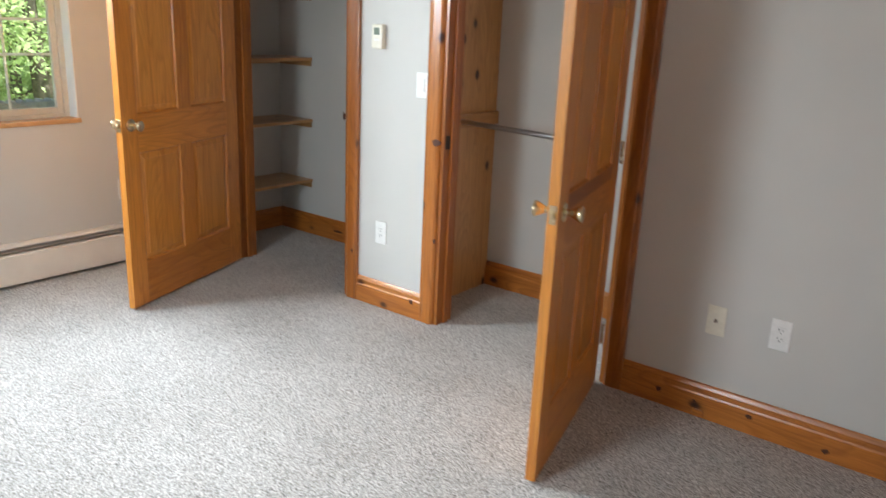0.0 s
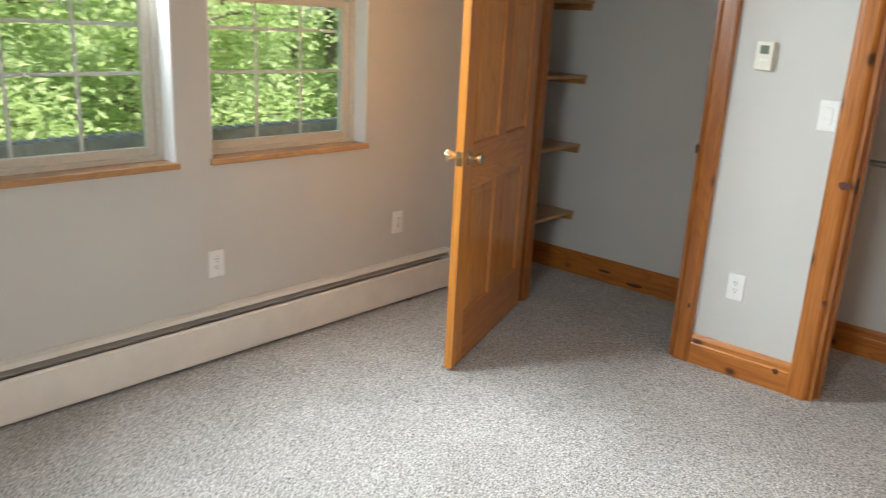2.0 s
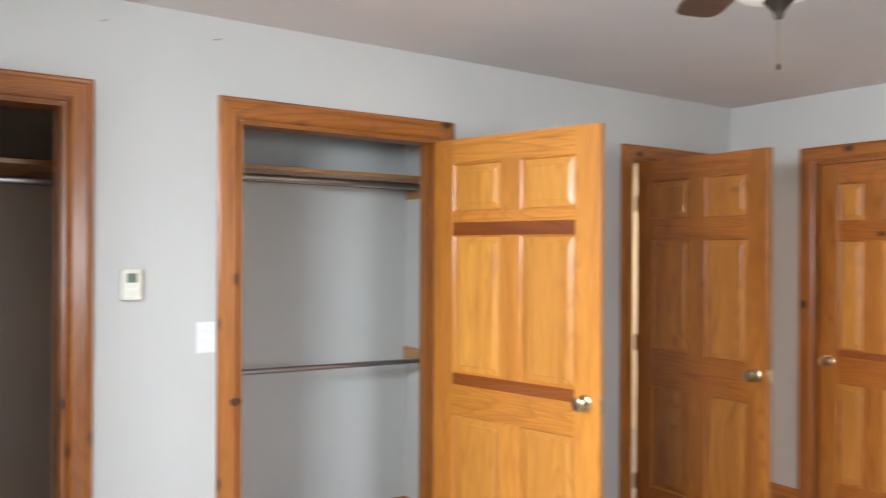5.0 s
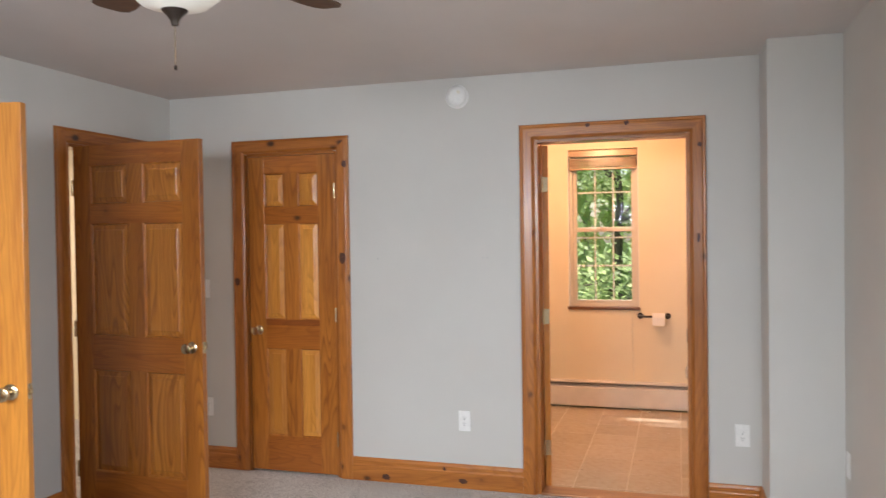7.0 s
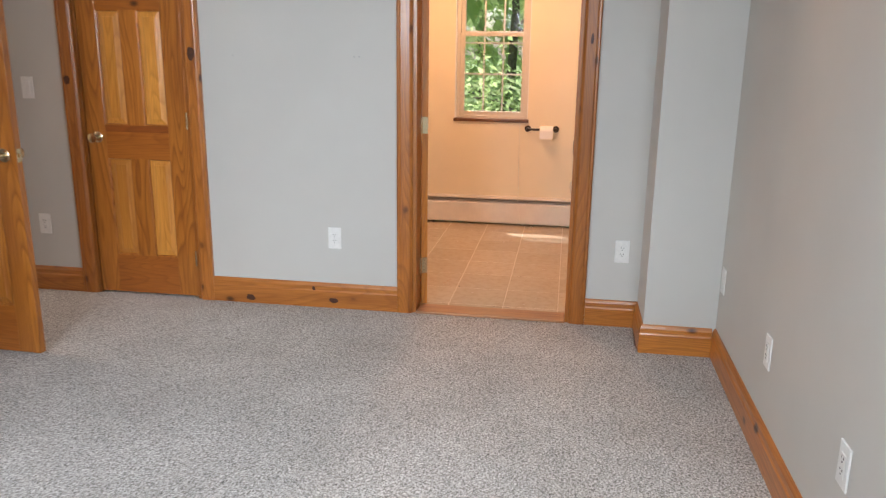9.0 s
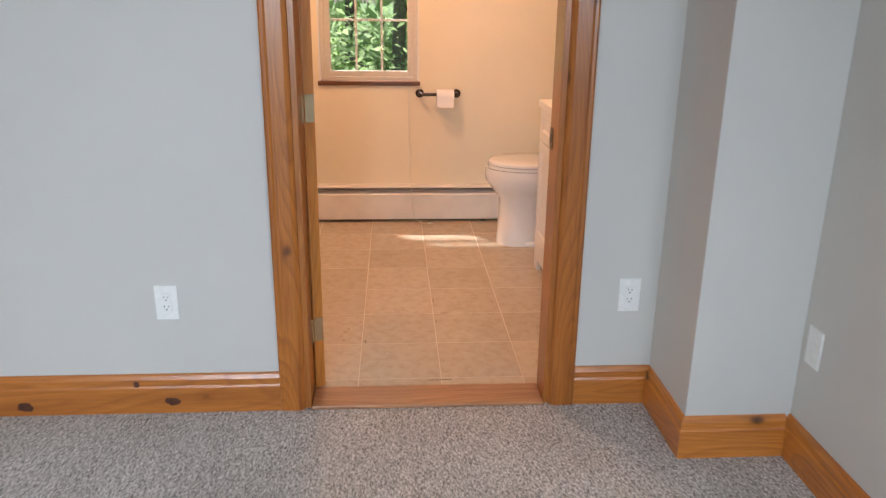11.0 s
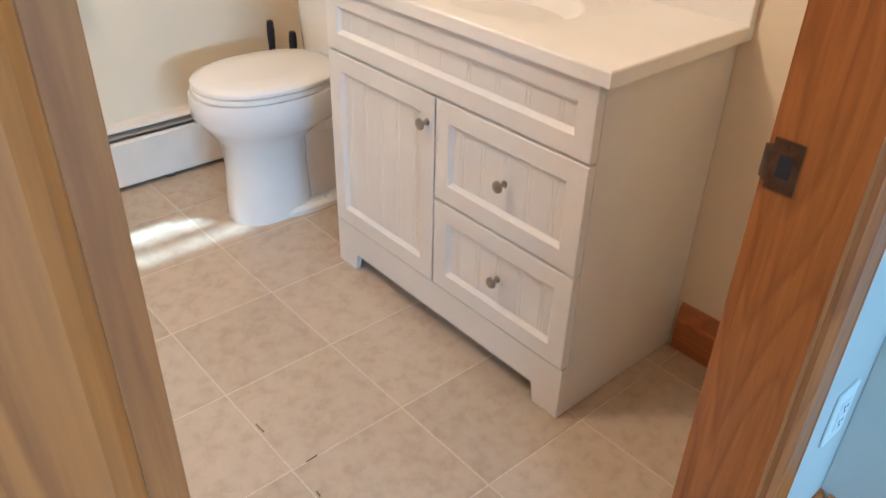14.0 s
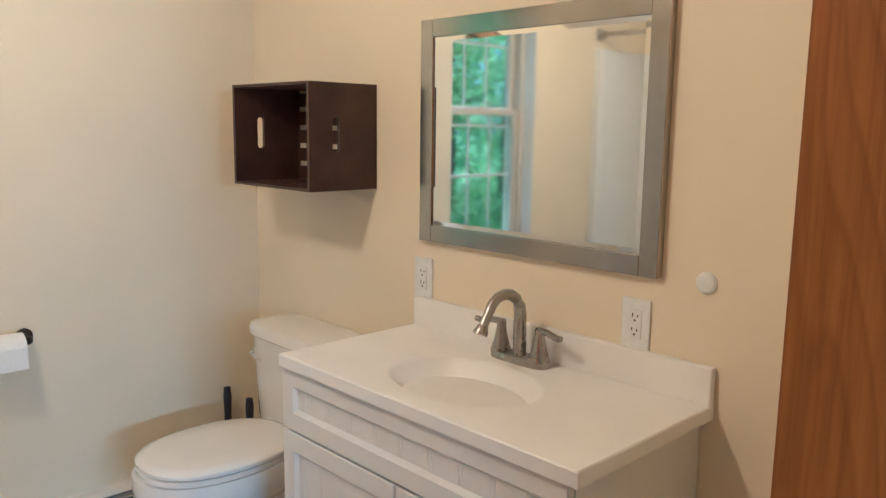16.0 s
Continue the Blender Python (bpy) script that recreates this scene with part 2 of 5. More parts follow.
MUNTIN = plain("muntin_white", (0.72, 0.72, 0.70), 0.45)
ENAMEL = plain("heater_enamel", (0.76, 0.71, 0.64), 0.35, scale=8)
FIN = plain("heater_fin", (0.16, 0.15, 0.14), 0.5, 0.5)
CABINET = plain("cabinet_paint", (0.78, 0.755, 0.72), 0.32, scale=5, vary=0.03)
STONE = plain("cultured_marble", (0.86, 0.835, 0.80), 0.42, scale=4, vary=0.03)
PORCELAIN = plain("porcelain", (0.84, 0.82, 0.79), 0.07, scale=3, vary=0.02, coat=0.6)
ESPRESSO = plain("espresso_wood", (0.05, 0.022, 0.014), 0.38, scale=14, vary=0.25)
PAPER = plain("paper_roll", (0.86, 0.85, 0.83), 0.9, scale=200)
LCD = plain("thermostat_lcd", (0.13, 0.17, 0.12), 0.55)
DAMPER = plain("damper_grey", (0.42, 0.39, 0.35), 0.45, 0.2)
NAVY = plain("navy_handle", (0.012, 0.016, 0.035), 0.4)
MIRROR = plain("mirror_silver", (0.86, 0.88, 0.87), 0.005, 1.0, vary=0.0)
PEWTER = plain("pewter_frame", (0.46, 0.44, 0.41), 0.16, 1.0, scale=30)
FANWOOD = plain("fan_blade_wood", (0.10, 0.055, 0.035), 0.45, scale=20, vary=0.2)
LAMPGLASS = glow("opal_glass", (1.0, 0.95, 0.85), 0.06)
BATHGLASS = glow("lit_opal_glass", (1.0, 0.66, 0.38), 3.5)
GREY = plain("weathered_gutter", (0.35, 0.35, 0.34), 0.6, scale=20, vary=0.2)
BARK = plain("bark", (0.17, 0.14, 0.105), 0.9, scale=18, vary=0.35)
LEAVES = leaf_mat("leaves", (0.32, 0.45, 0.17), (0.66, 0.76, 0.42))
GRASS = plain("grass_ground", (0.14, 0.21, 0.06), 0.95, scale=2, vary=0.4)

# ---- mesh helpers ----


def box(bm, x0, x1, y0, y1, z0, z1, bevel=0.0):
    vs = [bm.verts.new((x, y, z)) for z in (z0, z1) for y in (y0, y1) for x in (x0, x1)]
    fs = [bm.faces.new([vs[i] for i in q]) for q in ((0, 2, 3, 1), (4, 5, 7, 6), (0, 1, 5, 4), (2, 6, 7, 3), (0, 4, 6, 2), (1, 3, 7, 5))]
    if bevel:
        es = list({e for f in fs for e in f.edges})
        bmesh.ops.bevel(bm, geom=es, offset=bevel, segments=2, affect="EDGES", profile=0.5)
    return bm


def boxes(*rows, bevel=0.0):
    bm = bmesh.new()
    for r in rows:
        box(bm, *r, bevel=bevel)
    return bm


def lathe(bm, rows, seg=24, m=None, flat=1.0):
    """A turned body from (radius, height) rows about z; m places it."""
    m = m or Matrix.Identity(4)
    rings = []
    for r, z in rows:
        rings.append([bm.verts.new(m @ Vector((r * math.cos(2 * math.pi * k / seg), r * flat * math.sin(2 * math.pi * k / seg), z))) for k in range(seg)])
    for a, b in zip(rings, rings[1:]):
        for k in range(seg):
            bm.faces.new((a[k], a[(k + 1) % seg], b[(k + 1) % seg], b[k]))
    for ring, flip in ((rings[0], True), (rings[-1], False)):
        if (ring[0].co - ring[seg // 2].co).length > 1e-5:
            bm.faces.new(list(reversed(ring)) if flip else ring)
    return bm


def tube(bm, pts, radius, seg=10, taper=None):
    pts = [Vector(p) for p in pts]
    rings, up = [], Vector((0.13, 0.21, 1)).normalized()
    for i, p in enumerate(pts):
        d = (pts[min(i + 1, len(pts) - 1)] - pts[max(i - 1, 0)]).normalized()
        ref = up if abs(d.dot(up)) < 0.95 else Vector((1, 0, 0))
        a = d.cross(ref).normalized()
        b = d.cross(a)
        r = radius if taper is None else radius + (taper - radius) * i / (len(pts) - 1)
        rings.append([bm.verts.new(p + r * (math.cos(2 * math.pi * k / seg) * a + math.sin(2 * math.pi * k / seg) * b)) for k in range(seg)])
    for a, b in zip(rings, rings[1:]):
        for k in range(seg):
            bm.faces.new((a[k], a[(k + 1) % seg], b[(k + 1) % seg], b[k]))
    bm.faces.new(rings[0])
    bm.faces.new(rings[-1])
    return bm


def loft(bm, rings):
    rows = [[bm.verts.new(p) for p in ring] for ring in rings]
    for a, b in zip(rows, rows[1:]):
        for k in range(len(a)):
            bm.faces.new((a[k], a[(k + 1) % len(a)], b[(k + 1) % len(a)], b[k]))
    bm.faces.new(rows[0])
    bm.faces.new(rows[-1])
    return bm


def oval(cx, cy, z, rx, ry, seg=28, power=2.0):
    pts = []
    for k in range(seg):
        c, s = math.cos(2 * math.pi * k / seg), math.sin(2 * math.pi * k / seg)
        pts.append(Vector((cx + rx * math.copysign(abs(c) ** (2 / power), c), cy + ry * math.copysign(abs(s) ** (2 / power), s), z)))
    return pts


def sweep(bm, profile, p0, p1, out, up=(0, 0, 1)):
    """A straight moulding from p0 to p1; profile rows are (out, up)."""
    p0, p1, out, up = Vector(p0), Vector(p1), Vector(out), Vector(up)
    return loft(bm, [[p + out * a + up * b for a, b in profile] for p in (p0, p1)])


def mesh_of(name, bm, mat, smooth=False):
    bmesh.ops.recalc_face_normals(bm, faces=bm.faces)
    me = bpy.data.meshes.new(name)
    bm.to_mesh(me)
    bm.free()
    me.materials.append(mat)
    if smooth:
        me.shade_smooth()
        me.set_sharp_from_angle(angle=radians(40))
    return me


def part(name, bm, mat, parent, label="", smooth=False):
    ob = new(name, mesh_of(name, bm, mat, smooth))
    ob.parent = parent
    return tagged(ob, label)


def thing(name, label, category, group="", kind="", at=None):
    ob = new(name)
    if at is not None:
        ob.matrix_world = at
    return tagged(ob, label, category, group, kind)


def single(name, bm, mat, label, category, group="", kind="", at=None, smooth=False):
    ob = new(name, mesh_of(name, bm, mat, smooth))
    if at is not None:
        ob.matrix_world = at
    return tagged(ob, label, category, group, kind)


def struct(name, bm, mat, label, category):
    return single(name, bm, mat, label, category, kind="structure")


# ---- bedroom shell ----
W, E, N, S, H = -4.16, 1.072, 3.045, -0.95, 2.44
BACK = 3.77                      # closets' back wall
BX, BN, BS = 3.44, 2.02, -0.93   # bathroom: far, tub-side and vanity-side walls
IN = E + 0.118                   # bathroom face of the shared wall


def wall_rows(a0, a1, z1, holes):
    """Rectangles (a0, a1, z0, z1) that fill a wall round its holes."""
    rows, at = [], a0
    for h0, h1, b, t in sorted(holes):
        rows += [(at, h0, 0, z1)]
        if b > 0:
            rows += [(h0, h1, 0, b)]
        rows += [(h0, h1, t, z1)]
        at = h1
    return [r for r in rows + [(at, a1, 0, z1)] if r[1] - r[0] > 1e-4]


def wall_x(name, x0, x1, a0, a1, holes, mat, label):
    return struct(name, boxes(*[(x0, x1, p, q, r, s) for p, q, r, s in wall_rows(a0, a1, H, holes)]), mat, label, "wall")


def wall_y(name, y0, y1, a0, a1, holes, mat, label):
    return struct(name, boxes(*[(p, q, y0, y1, r, s) for p, q, r, s in wall_rows(a0, a1, H, holes)]), mat, label, "wall")


C1, C2, C3 = (-3.712, -2.772), (-2.14, -1.192), (0.148, 0.982)   # openings in the closet wall
D4, DB = (1.846, 2.482), (-0.250, 0.590)                          # openings in the bathroom wall
W1, W2 = (0.425, 1.305), (1.462, 2.318)                          # window openings, along y
SILL, HEAD, DOOR_H = 0.876, 2.07, 2.045
wall_y("wall_north", N, N + 0.115, W - 0.22, E, [(*C1, 0, DOOR_H), (*C2, 0, DOOR_H), (*C3, 0, DOOR_H)], WALL, "pale greige painted drywall with closet openings")
wall_x("wall_west", W - 0.22, W, S, N, [(*W1, SILL, HEAD), (*W2, SILL, HEAD)], WALL, "pale greige painted drywall with two windows")
# The south opening is unseen, cut for the added window and its fill lamp.
wall_y("wall_south", S - 0.2, S, W - 0.22, E, [(-2.27, -1.47, SILL, HEAD)], WALL, "pale greige painted drywall")
wall_x("wall_east", E, E + 0.06, S - 0.2, N + 0.115, [(*D4, 0, DOOR_H), (*DB, 0, DOOR_H)], WALL, "pale greige painted drywall with two doorways")
wall_x("wall_bath_west", E + 0.06, IN, BS - 0.1, BN + 0.1, [(*DB, 0, DOOR_H)], CREAM, "cream painted bathroom wall with doorway")
struct("wall_chase", boxes((0.722, E - 0.001, S + 0.001, -0.612, 0, H - 0.001)), WALL, "pale greige boxed-out corner chase", "wall")
struct("floor_carpet", boxes((W, E, S, N, -0.12, 0)), CARPET, "speckled greige cut-pile carpet", "floor")
struct("floor_closet", boxes((W, -0.9, N, BACK, -0.12, 0)), CARPET, "speckled greige carpet inside the closets", "floor")
struct("floor_entry", boxes((-0.9, E + 0.06, N, N + 0.116, -0.12, 0)), CARPET, "speckled greige carpet in the doorway", "floor")
struct("ceiling", boxes((W - 0.22, E + 0.06, S - 0.2, 5.4, H, H + 0.12)), CEIL, "flat white painted ceiling", "ceiling")
struct("ceiling_bath", boxes((E + 0.06, BX + 0.22, BS - 0.2, BN + 0.2, H, H + 0.12)), CEIL, "flat white bathroom ceiling", "ceiling")

# closets and hall behind the north wall
CLOSET = WALL
struct("wall_closet_back", boxes((W - 0.22, -0.80, BACK, BACK + 0.1, 0, H)), CLOSET, "pale painted closet back wall", "wall")
struct("wall_closet_west", boxes((W - 0.22, W, N + 0.115, BACK, 0, H)), CLOSET, "pale painted closet side wall", "wall")
struct("wall_closet_divider", boxes((-2.45, -2.352, N + 0.116, BACK - 0.001, 0, H - 0.001)), CLOSET, "painted divider between two closets", "wall")
struct("wall_closet_east", boxes((-0.9, -0.8, N + 0.116, 5.4, 0, H - 0.001)), CLOSET, "painted closet end wall", "wall")
struct("floor_hall", boxes((-0.9, E + 0.9, N + 0.115, 5.4, -0.12, -0.001)), CARPET, "carpeted hall floor", "floor")
struct("wall_hall_east", boxes((E + 0.9, E + 1.0, N + 0.116, 5.4, 0, H)), CREAM, "cream painted hall wall", "wall")
struct("wall_hall_north", boxes((-0.9, E + 1.0, 5.4, 5.5, 0, H)), CREAM, "cream painted hall wall", "wall")
struct("floor_linen", boxes((E + 0.0005, 1.45, 1.75, 2.6, -0.12, -0.001)), CARPET, "speckled greige carpet under the narrow door", "floor")
struct("wall_linen", boxes((1.45, 1.5, 1.7, 2.6, 0, H), (E + 0.061, E + 0.9, 2.6, N + 0.115, 0, H)), WALL, "plain wall behind a closed door", "wall")

# bathroom shell
BW = (0.128, 0.728)
wall_x("wall_bath_east", BX, BX + 0.2, BS - 0.1, BN + 0.1, [(*BW, 0.868, 2.235)], CREAM, "cream painted bathroom wall with one window")
wall_y("wall_bath_south", BS - 0.1, BS, IN, BX, [], CREAM, "cream painted wall behind the vanity")
wall_y("wall_bath_north", BN, BN + 0.1, IN, BX, [], CREAM, "cream painted bathroom wall")
bath_floor = struct("floor_bath", boxes((IN - 0.02, BX, BS, BN, -0.12, -0.0008)), GROUT, "beige stone-look tile floor with pale grout", "floor")

# ---- trim ----
CASING = [(0, 0), (0.018, 0), (0.021, 0.006), (0.019, 0.014), (0.022, 0.022), (0.022, 0.068), (0.017, 0.076), (0.012, 0.082), (0, 0.086)]
CW = 0.086


def mitred(bm, corners, out, inward):
    """A mitred board: profile run from corner to corner, each corner a (point, widthwise vector) pair."""
    return loft(bm, [[Vector(p) + Vector(out) * a + Vector(wv) * (b - CW) for a, b in CASING] for p, wv in corners])


def casing(name, plane, a0, a1, top, axis, out, label):
    """Door casing round an opening a0..a1 in a wall; axis 0: wall along x, 1: along y. Runs from the outer edge inwards."""
    t = thing(name, label, "door casing", kind="structure")

    def pt(a, z):
        return (a, plane, z) if axis == 0 else (plane, a, z)

    def vec(a, z):
        return (a, 0, z) if axis == 0 else (0, a, z)
    r = 0.004
    lo, hi, tz = a0 - r, a1 + r, top + r
    part("side_casing", mitred(bmesh.new(), [(pt(lo, 0), vec(1, 0)), (pt(lo, tz), vec(1, -1))], out, 0), TRIM[2], t)
    part("side_casing", mitred(bmesh.new(), [(pt(hi, 0), vec(-1, 0)), (pt(hi, tz), vec(-1, -1))], out, 0), TRIM[2], t)
    part("head_casing", mitred(bmesh.new(), [(pt(lo, tz), vec(1, -1)), (pt(hi, tz), vec(-1, -1))], out, 0), TRIM[axis], t)
    return t


def jamb(t, p0, p1, a0, a1, top, axis, stop=None):
    """Jamb boards lining an opening between two wall planes."""
    def b(u0, u1, z0, z1, q0=p0, q1=p1):
        return (u0, u1, q0, q1, z0, z1) if axis == 0 else (q0, q1, u0, u1, z0, z1)
    part("jamb", boxes(b(a0 - 0.007, a0 + 0.014, 0, top), bevel=0.001), JAMB[2], t)
    part("jamb", boxes(b(a1 - 0.014, a1 + 0.007, 0, top), bevel=0.001), JAMB[2], t)
    part("head_jamb", boxes(b(a0 + 0.014, a1 - 0.014, top - 0.014, top + 0.007), bevel=0.001), JAMB[axis], t)
    if stop:
        part("door_stop", boxes(b(a0 + 0.014, a0 + 0.026, 0, top - 0.014, *stop), bevel=0.002), JAMB[2], t)
        part("door_stop", boxes(b(a1 - 0.026, a1 - 0.014, 0, top - 0.014, *stop), bevel=0.002), JAMB[2], t)


trims = []
for k, (a0, a1) in enumerate((C1, C2, C3)):
    t = casing(f"trim_closet_{k + 1}" if k < 2 else "trim_entry", N, a0, a1, DOOR_H, 0, (0, -1, 0), "amber knotty pine door casing with mitred corners")
    jamb(t, N - 0.004, N + 0.119, a0 - 0.001, a1 + 0.001, DOOR_H + 0.001, 0, (N + 0.045, N + 0.08))
    trims.append(t)
t = casing("trim_linen", E, *D4, DOOR_H, 1, (-1, 0, 0), "amber knotty pine door casing with mitred corners")
jamb(t, E - 0.004, E + 0.13, D4[0] - 0.001, D4[1] + 0.001, DOOR_H + 0.001, 1, (E + 0.043, E + 0.08))
trims.append(t)
trim_bath = casing("trim_bath", E, *DB, DOOR_H, 1, (-1, 0, 0), "amber knotty pine bathroom door casing")
jamb(trim_bath, E - 0.004, IN + 0.004, DB[0] - 0.001, DB[1] + 0.001, DOOR_H + 0.001, 1)
struct("threshold", boxes((E - 0.02, IN + 0.004, DB[0] + 0.014, DB[1] - 0.014, 0.0, 0.014), bevel=0.004), SADDLE, "worn amber pine threshold board", "threshold")

BOARDS = [(0, 0), (0.018, 0), (0.018, 0.094), (0.014, 0.102), (0.014, 0.123), (0.008, 0.136), (0.004, 0.142), (0, 0.142)]


def baseboard(p0, p1, out, k, mitre0=0.0, mitre1=0.0):
    """A baseboard run; a mitre of 1 lengthens that end towards the room."""
    a0, a1, o = Vector((*p0, 0)), Vector((*p1, 0)), Vector((*out, 0))
    d = (a1 - a0).normalized()
    bm = loft(bmesh.new(), [[p + o * a + d * (s * a) + Vector((0, 0, b)) for a, b in BOARDS] for p, s in ((a0, -mitre0), (a1, mitre1))])
    return struct("baseboard", bm, BASE[k], "orange knotty pine baseboard with moulded top edge", "baseboard")


O = CW + 0.005
baseboard((W + 0.07, N), (C1[0] - O, N), (0, -1), 0)
base_mid = baseboard((C1[1] + O, N), (C2[0] - O, N), (0, -1), 0)
base_north = baseboard((C2[1] + O, N), (C3[0] - O, N), (0, -1), 0)
base_east = baseboard((E, D4[0] - O), (E, DB[1] + O), (-1, 0), 1)
baseboard((E, N - 0.02), (E, D4[1] + O), (-1, 0), 1)
baseboard((E, DB[0] - O), (E, -0.612), (-1, 0), 1)
baseboard((E - 0.018, -0.612), (0.722, -0.612), (0, 1), 0, 0.0, 1.0)
baseboard((0.722, -0.612), (0.722, S + 0.018), (-1, 0), 1, 1.0, 0.0)
baseboard((0.722, S), (W + 0.07, S), (0, 1), 0)
base_closet = baseboard((W, BACK), (-2.45, BACK), (0, -1), 0)
baseboard((-2.33, BACK), (-0.9, BACK), (0, -1), 0)
baseboard((W, N + 0.12), (W, BACK - 0.018), (1, 0), 1)
baseboard((-0.9, N + 0.12), (-0.9, BACK - 0.018), (-1, 0), 1)
baseboard((IN, BS), (1.61, BS), (0, 1), 0)


# ---- dark knots in the pine ----


def pine_knot(parent, at, facing, across, tall, seed):
    """An uneven, slightly domed dark knot let into the face of a board."""
    wob, bm = random.Random(seed), bmesh.new()
    edge = [1 + wob.uniform(-0.22, 0.22) for _ in range(14)]
    rings = []
    for size, proud in ((1.0, -0.002), (1.0, 0.0004), (0.7, 0.0009)):
        pts = []
        for k, e in enumerate(edge):
            u, v = across * size * e * math.cos(2 * math.pi * k / 14), tall * size * e * math.sin(2 * math.pi * k / 14)
            pts.append(Vector((at[0] + u, at[1] - proud, at[2] + v)) if facing == "y" else Vector((at[0] - proud, at[1] + u, at[2] + v)))
        rings.append(pts)
    part("knot", loft(bm, rings), KNOT, parent, "dark knot in the pine")


for seed, (board, at, facing, across, tall) in enumerate((
        (trims[1], (-2.16, 3.023, 0.932), "y", 0.024, 0.016),
        (trims[1], (-2.148, 3.023, 0.444), "y", 0.009, 0.011),
        (trims[0], (-2.779, 3.023, 0.99), "y", 0.008, 0.02),
        (trims[0], (-2.711, 3.023, 0.274), "y", 0.008, 0.012),
        (trims[3], (1.05, 1.803, 1.378), "x", 0.022, 0.04),
        (trims[3], (1.05, 1.781, 1.959), "x", 0.016, 0.02),
        (trims[3], (1.05, 2.542, 1.229), "x", 0.018, 0.026),
        (trim_bath, (1.05, -0.299, 1.475), "x", 0.008, 0.03),
        (trim_bath, (1.05, -0.308, 1.98), "x", 0.012, 0.014),
        (trim_bath, (1.05, 0.289, 2.116), "x", 0.014, 0.012),
        (trim_bath, (1.05, 0.075, 2.117), "x", 0.014, 0.012),
        (base_east, (1.054, 1.534, 0.032), "x", 0.026, 0.018),
        (base_east, (1.054, 1.045, 0.045), "x", 0.026, 0.016),
        (base_east, (1.054, 1.159, 0.109), "x", 0.01, 0.012),
        (base_closet, (-3.358, 3.752, 0.031), "y", 0.055, 0.011),
        (base_closet, (-3.563, 3.752, 0.068), "y", 0.04, 0.008),
        (base_mid, (-2.288, 3.027, 0.088), "y", 0.014, 0.014),
        (base_north, (-0.932, 3.027, 0.065), "y", 0.012, 0.011),
        (base_north, (-0.563, 3.027, 0.072), "y", 0.014, 0.01),
        (base_north, (-0.779, 3.027, 0.062), "y", 0.007, 0.008),
        (base_north, (-0.28, 3.027, 0.035), "y", 0.012, 0.01),
)):
    pine_knot(board, at, facing, across, tall, seed)

# ---- doors ----


def knob(parent, x, y, z, side):
    """A flared brass knob on a rosette; side: +1 or -1 along the door's y."""
    k = part("knob", lathe(bmesh.new(), [(0.031, 0.0), (0.031, 0.004), (0.027, 0.007), (0.012, 0.009), (0.010, 0.022), (0.013, 0.027), (0.022, 0.045), (0.027, 0.055), (0.026, 0.060), (0.018, 0.063), (0.0001, 0.0635)],
                           20, Matrix.Translation((x, y, z)) @ pose(0, 0, 0, -90 * side, 0, 0)), BRASS, parent, "aged brass knob", smooth=True)
    return k


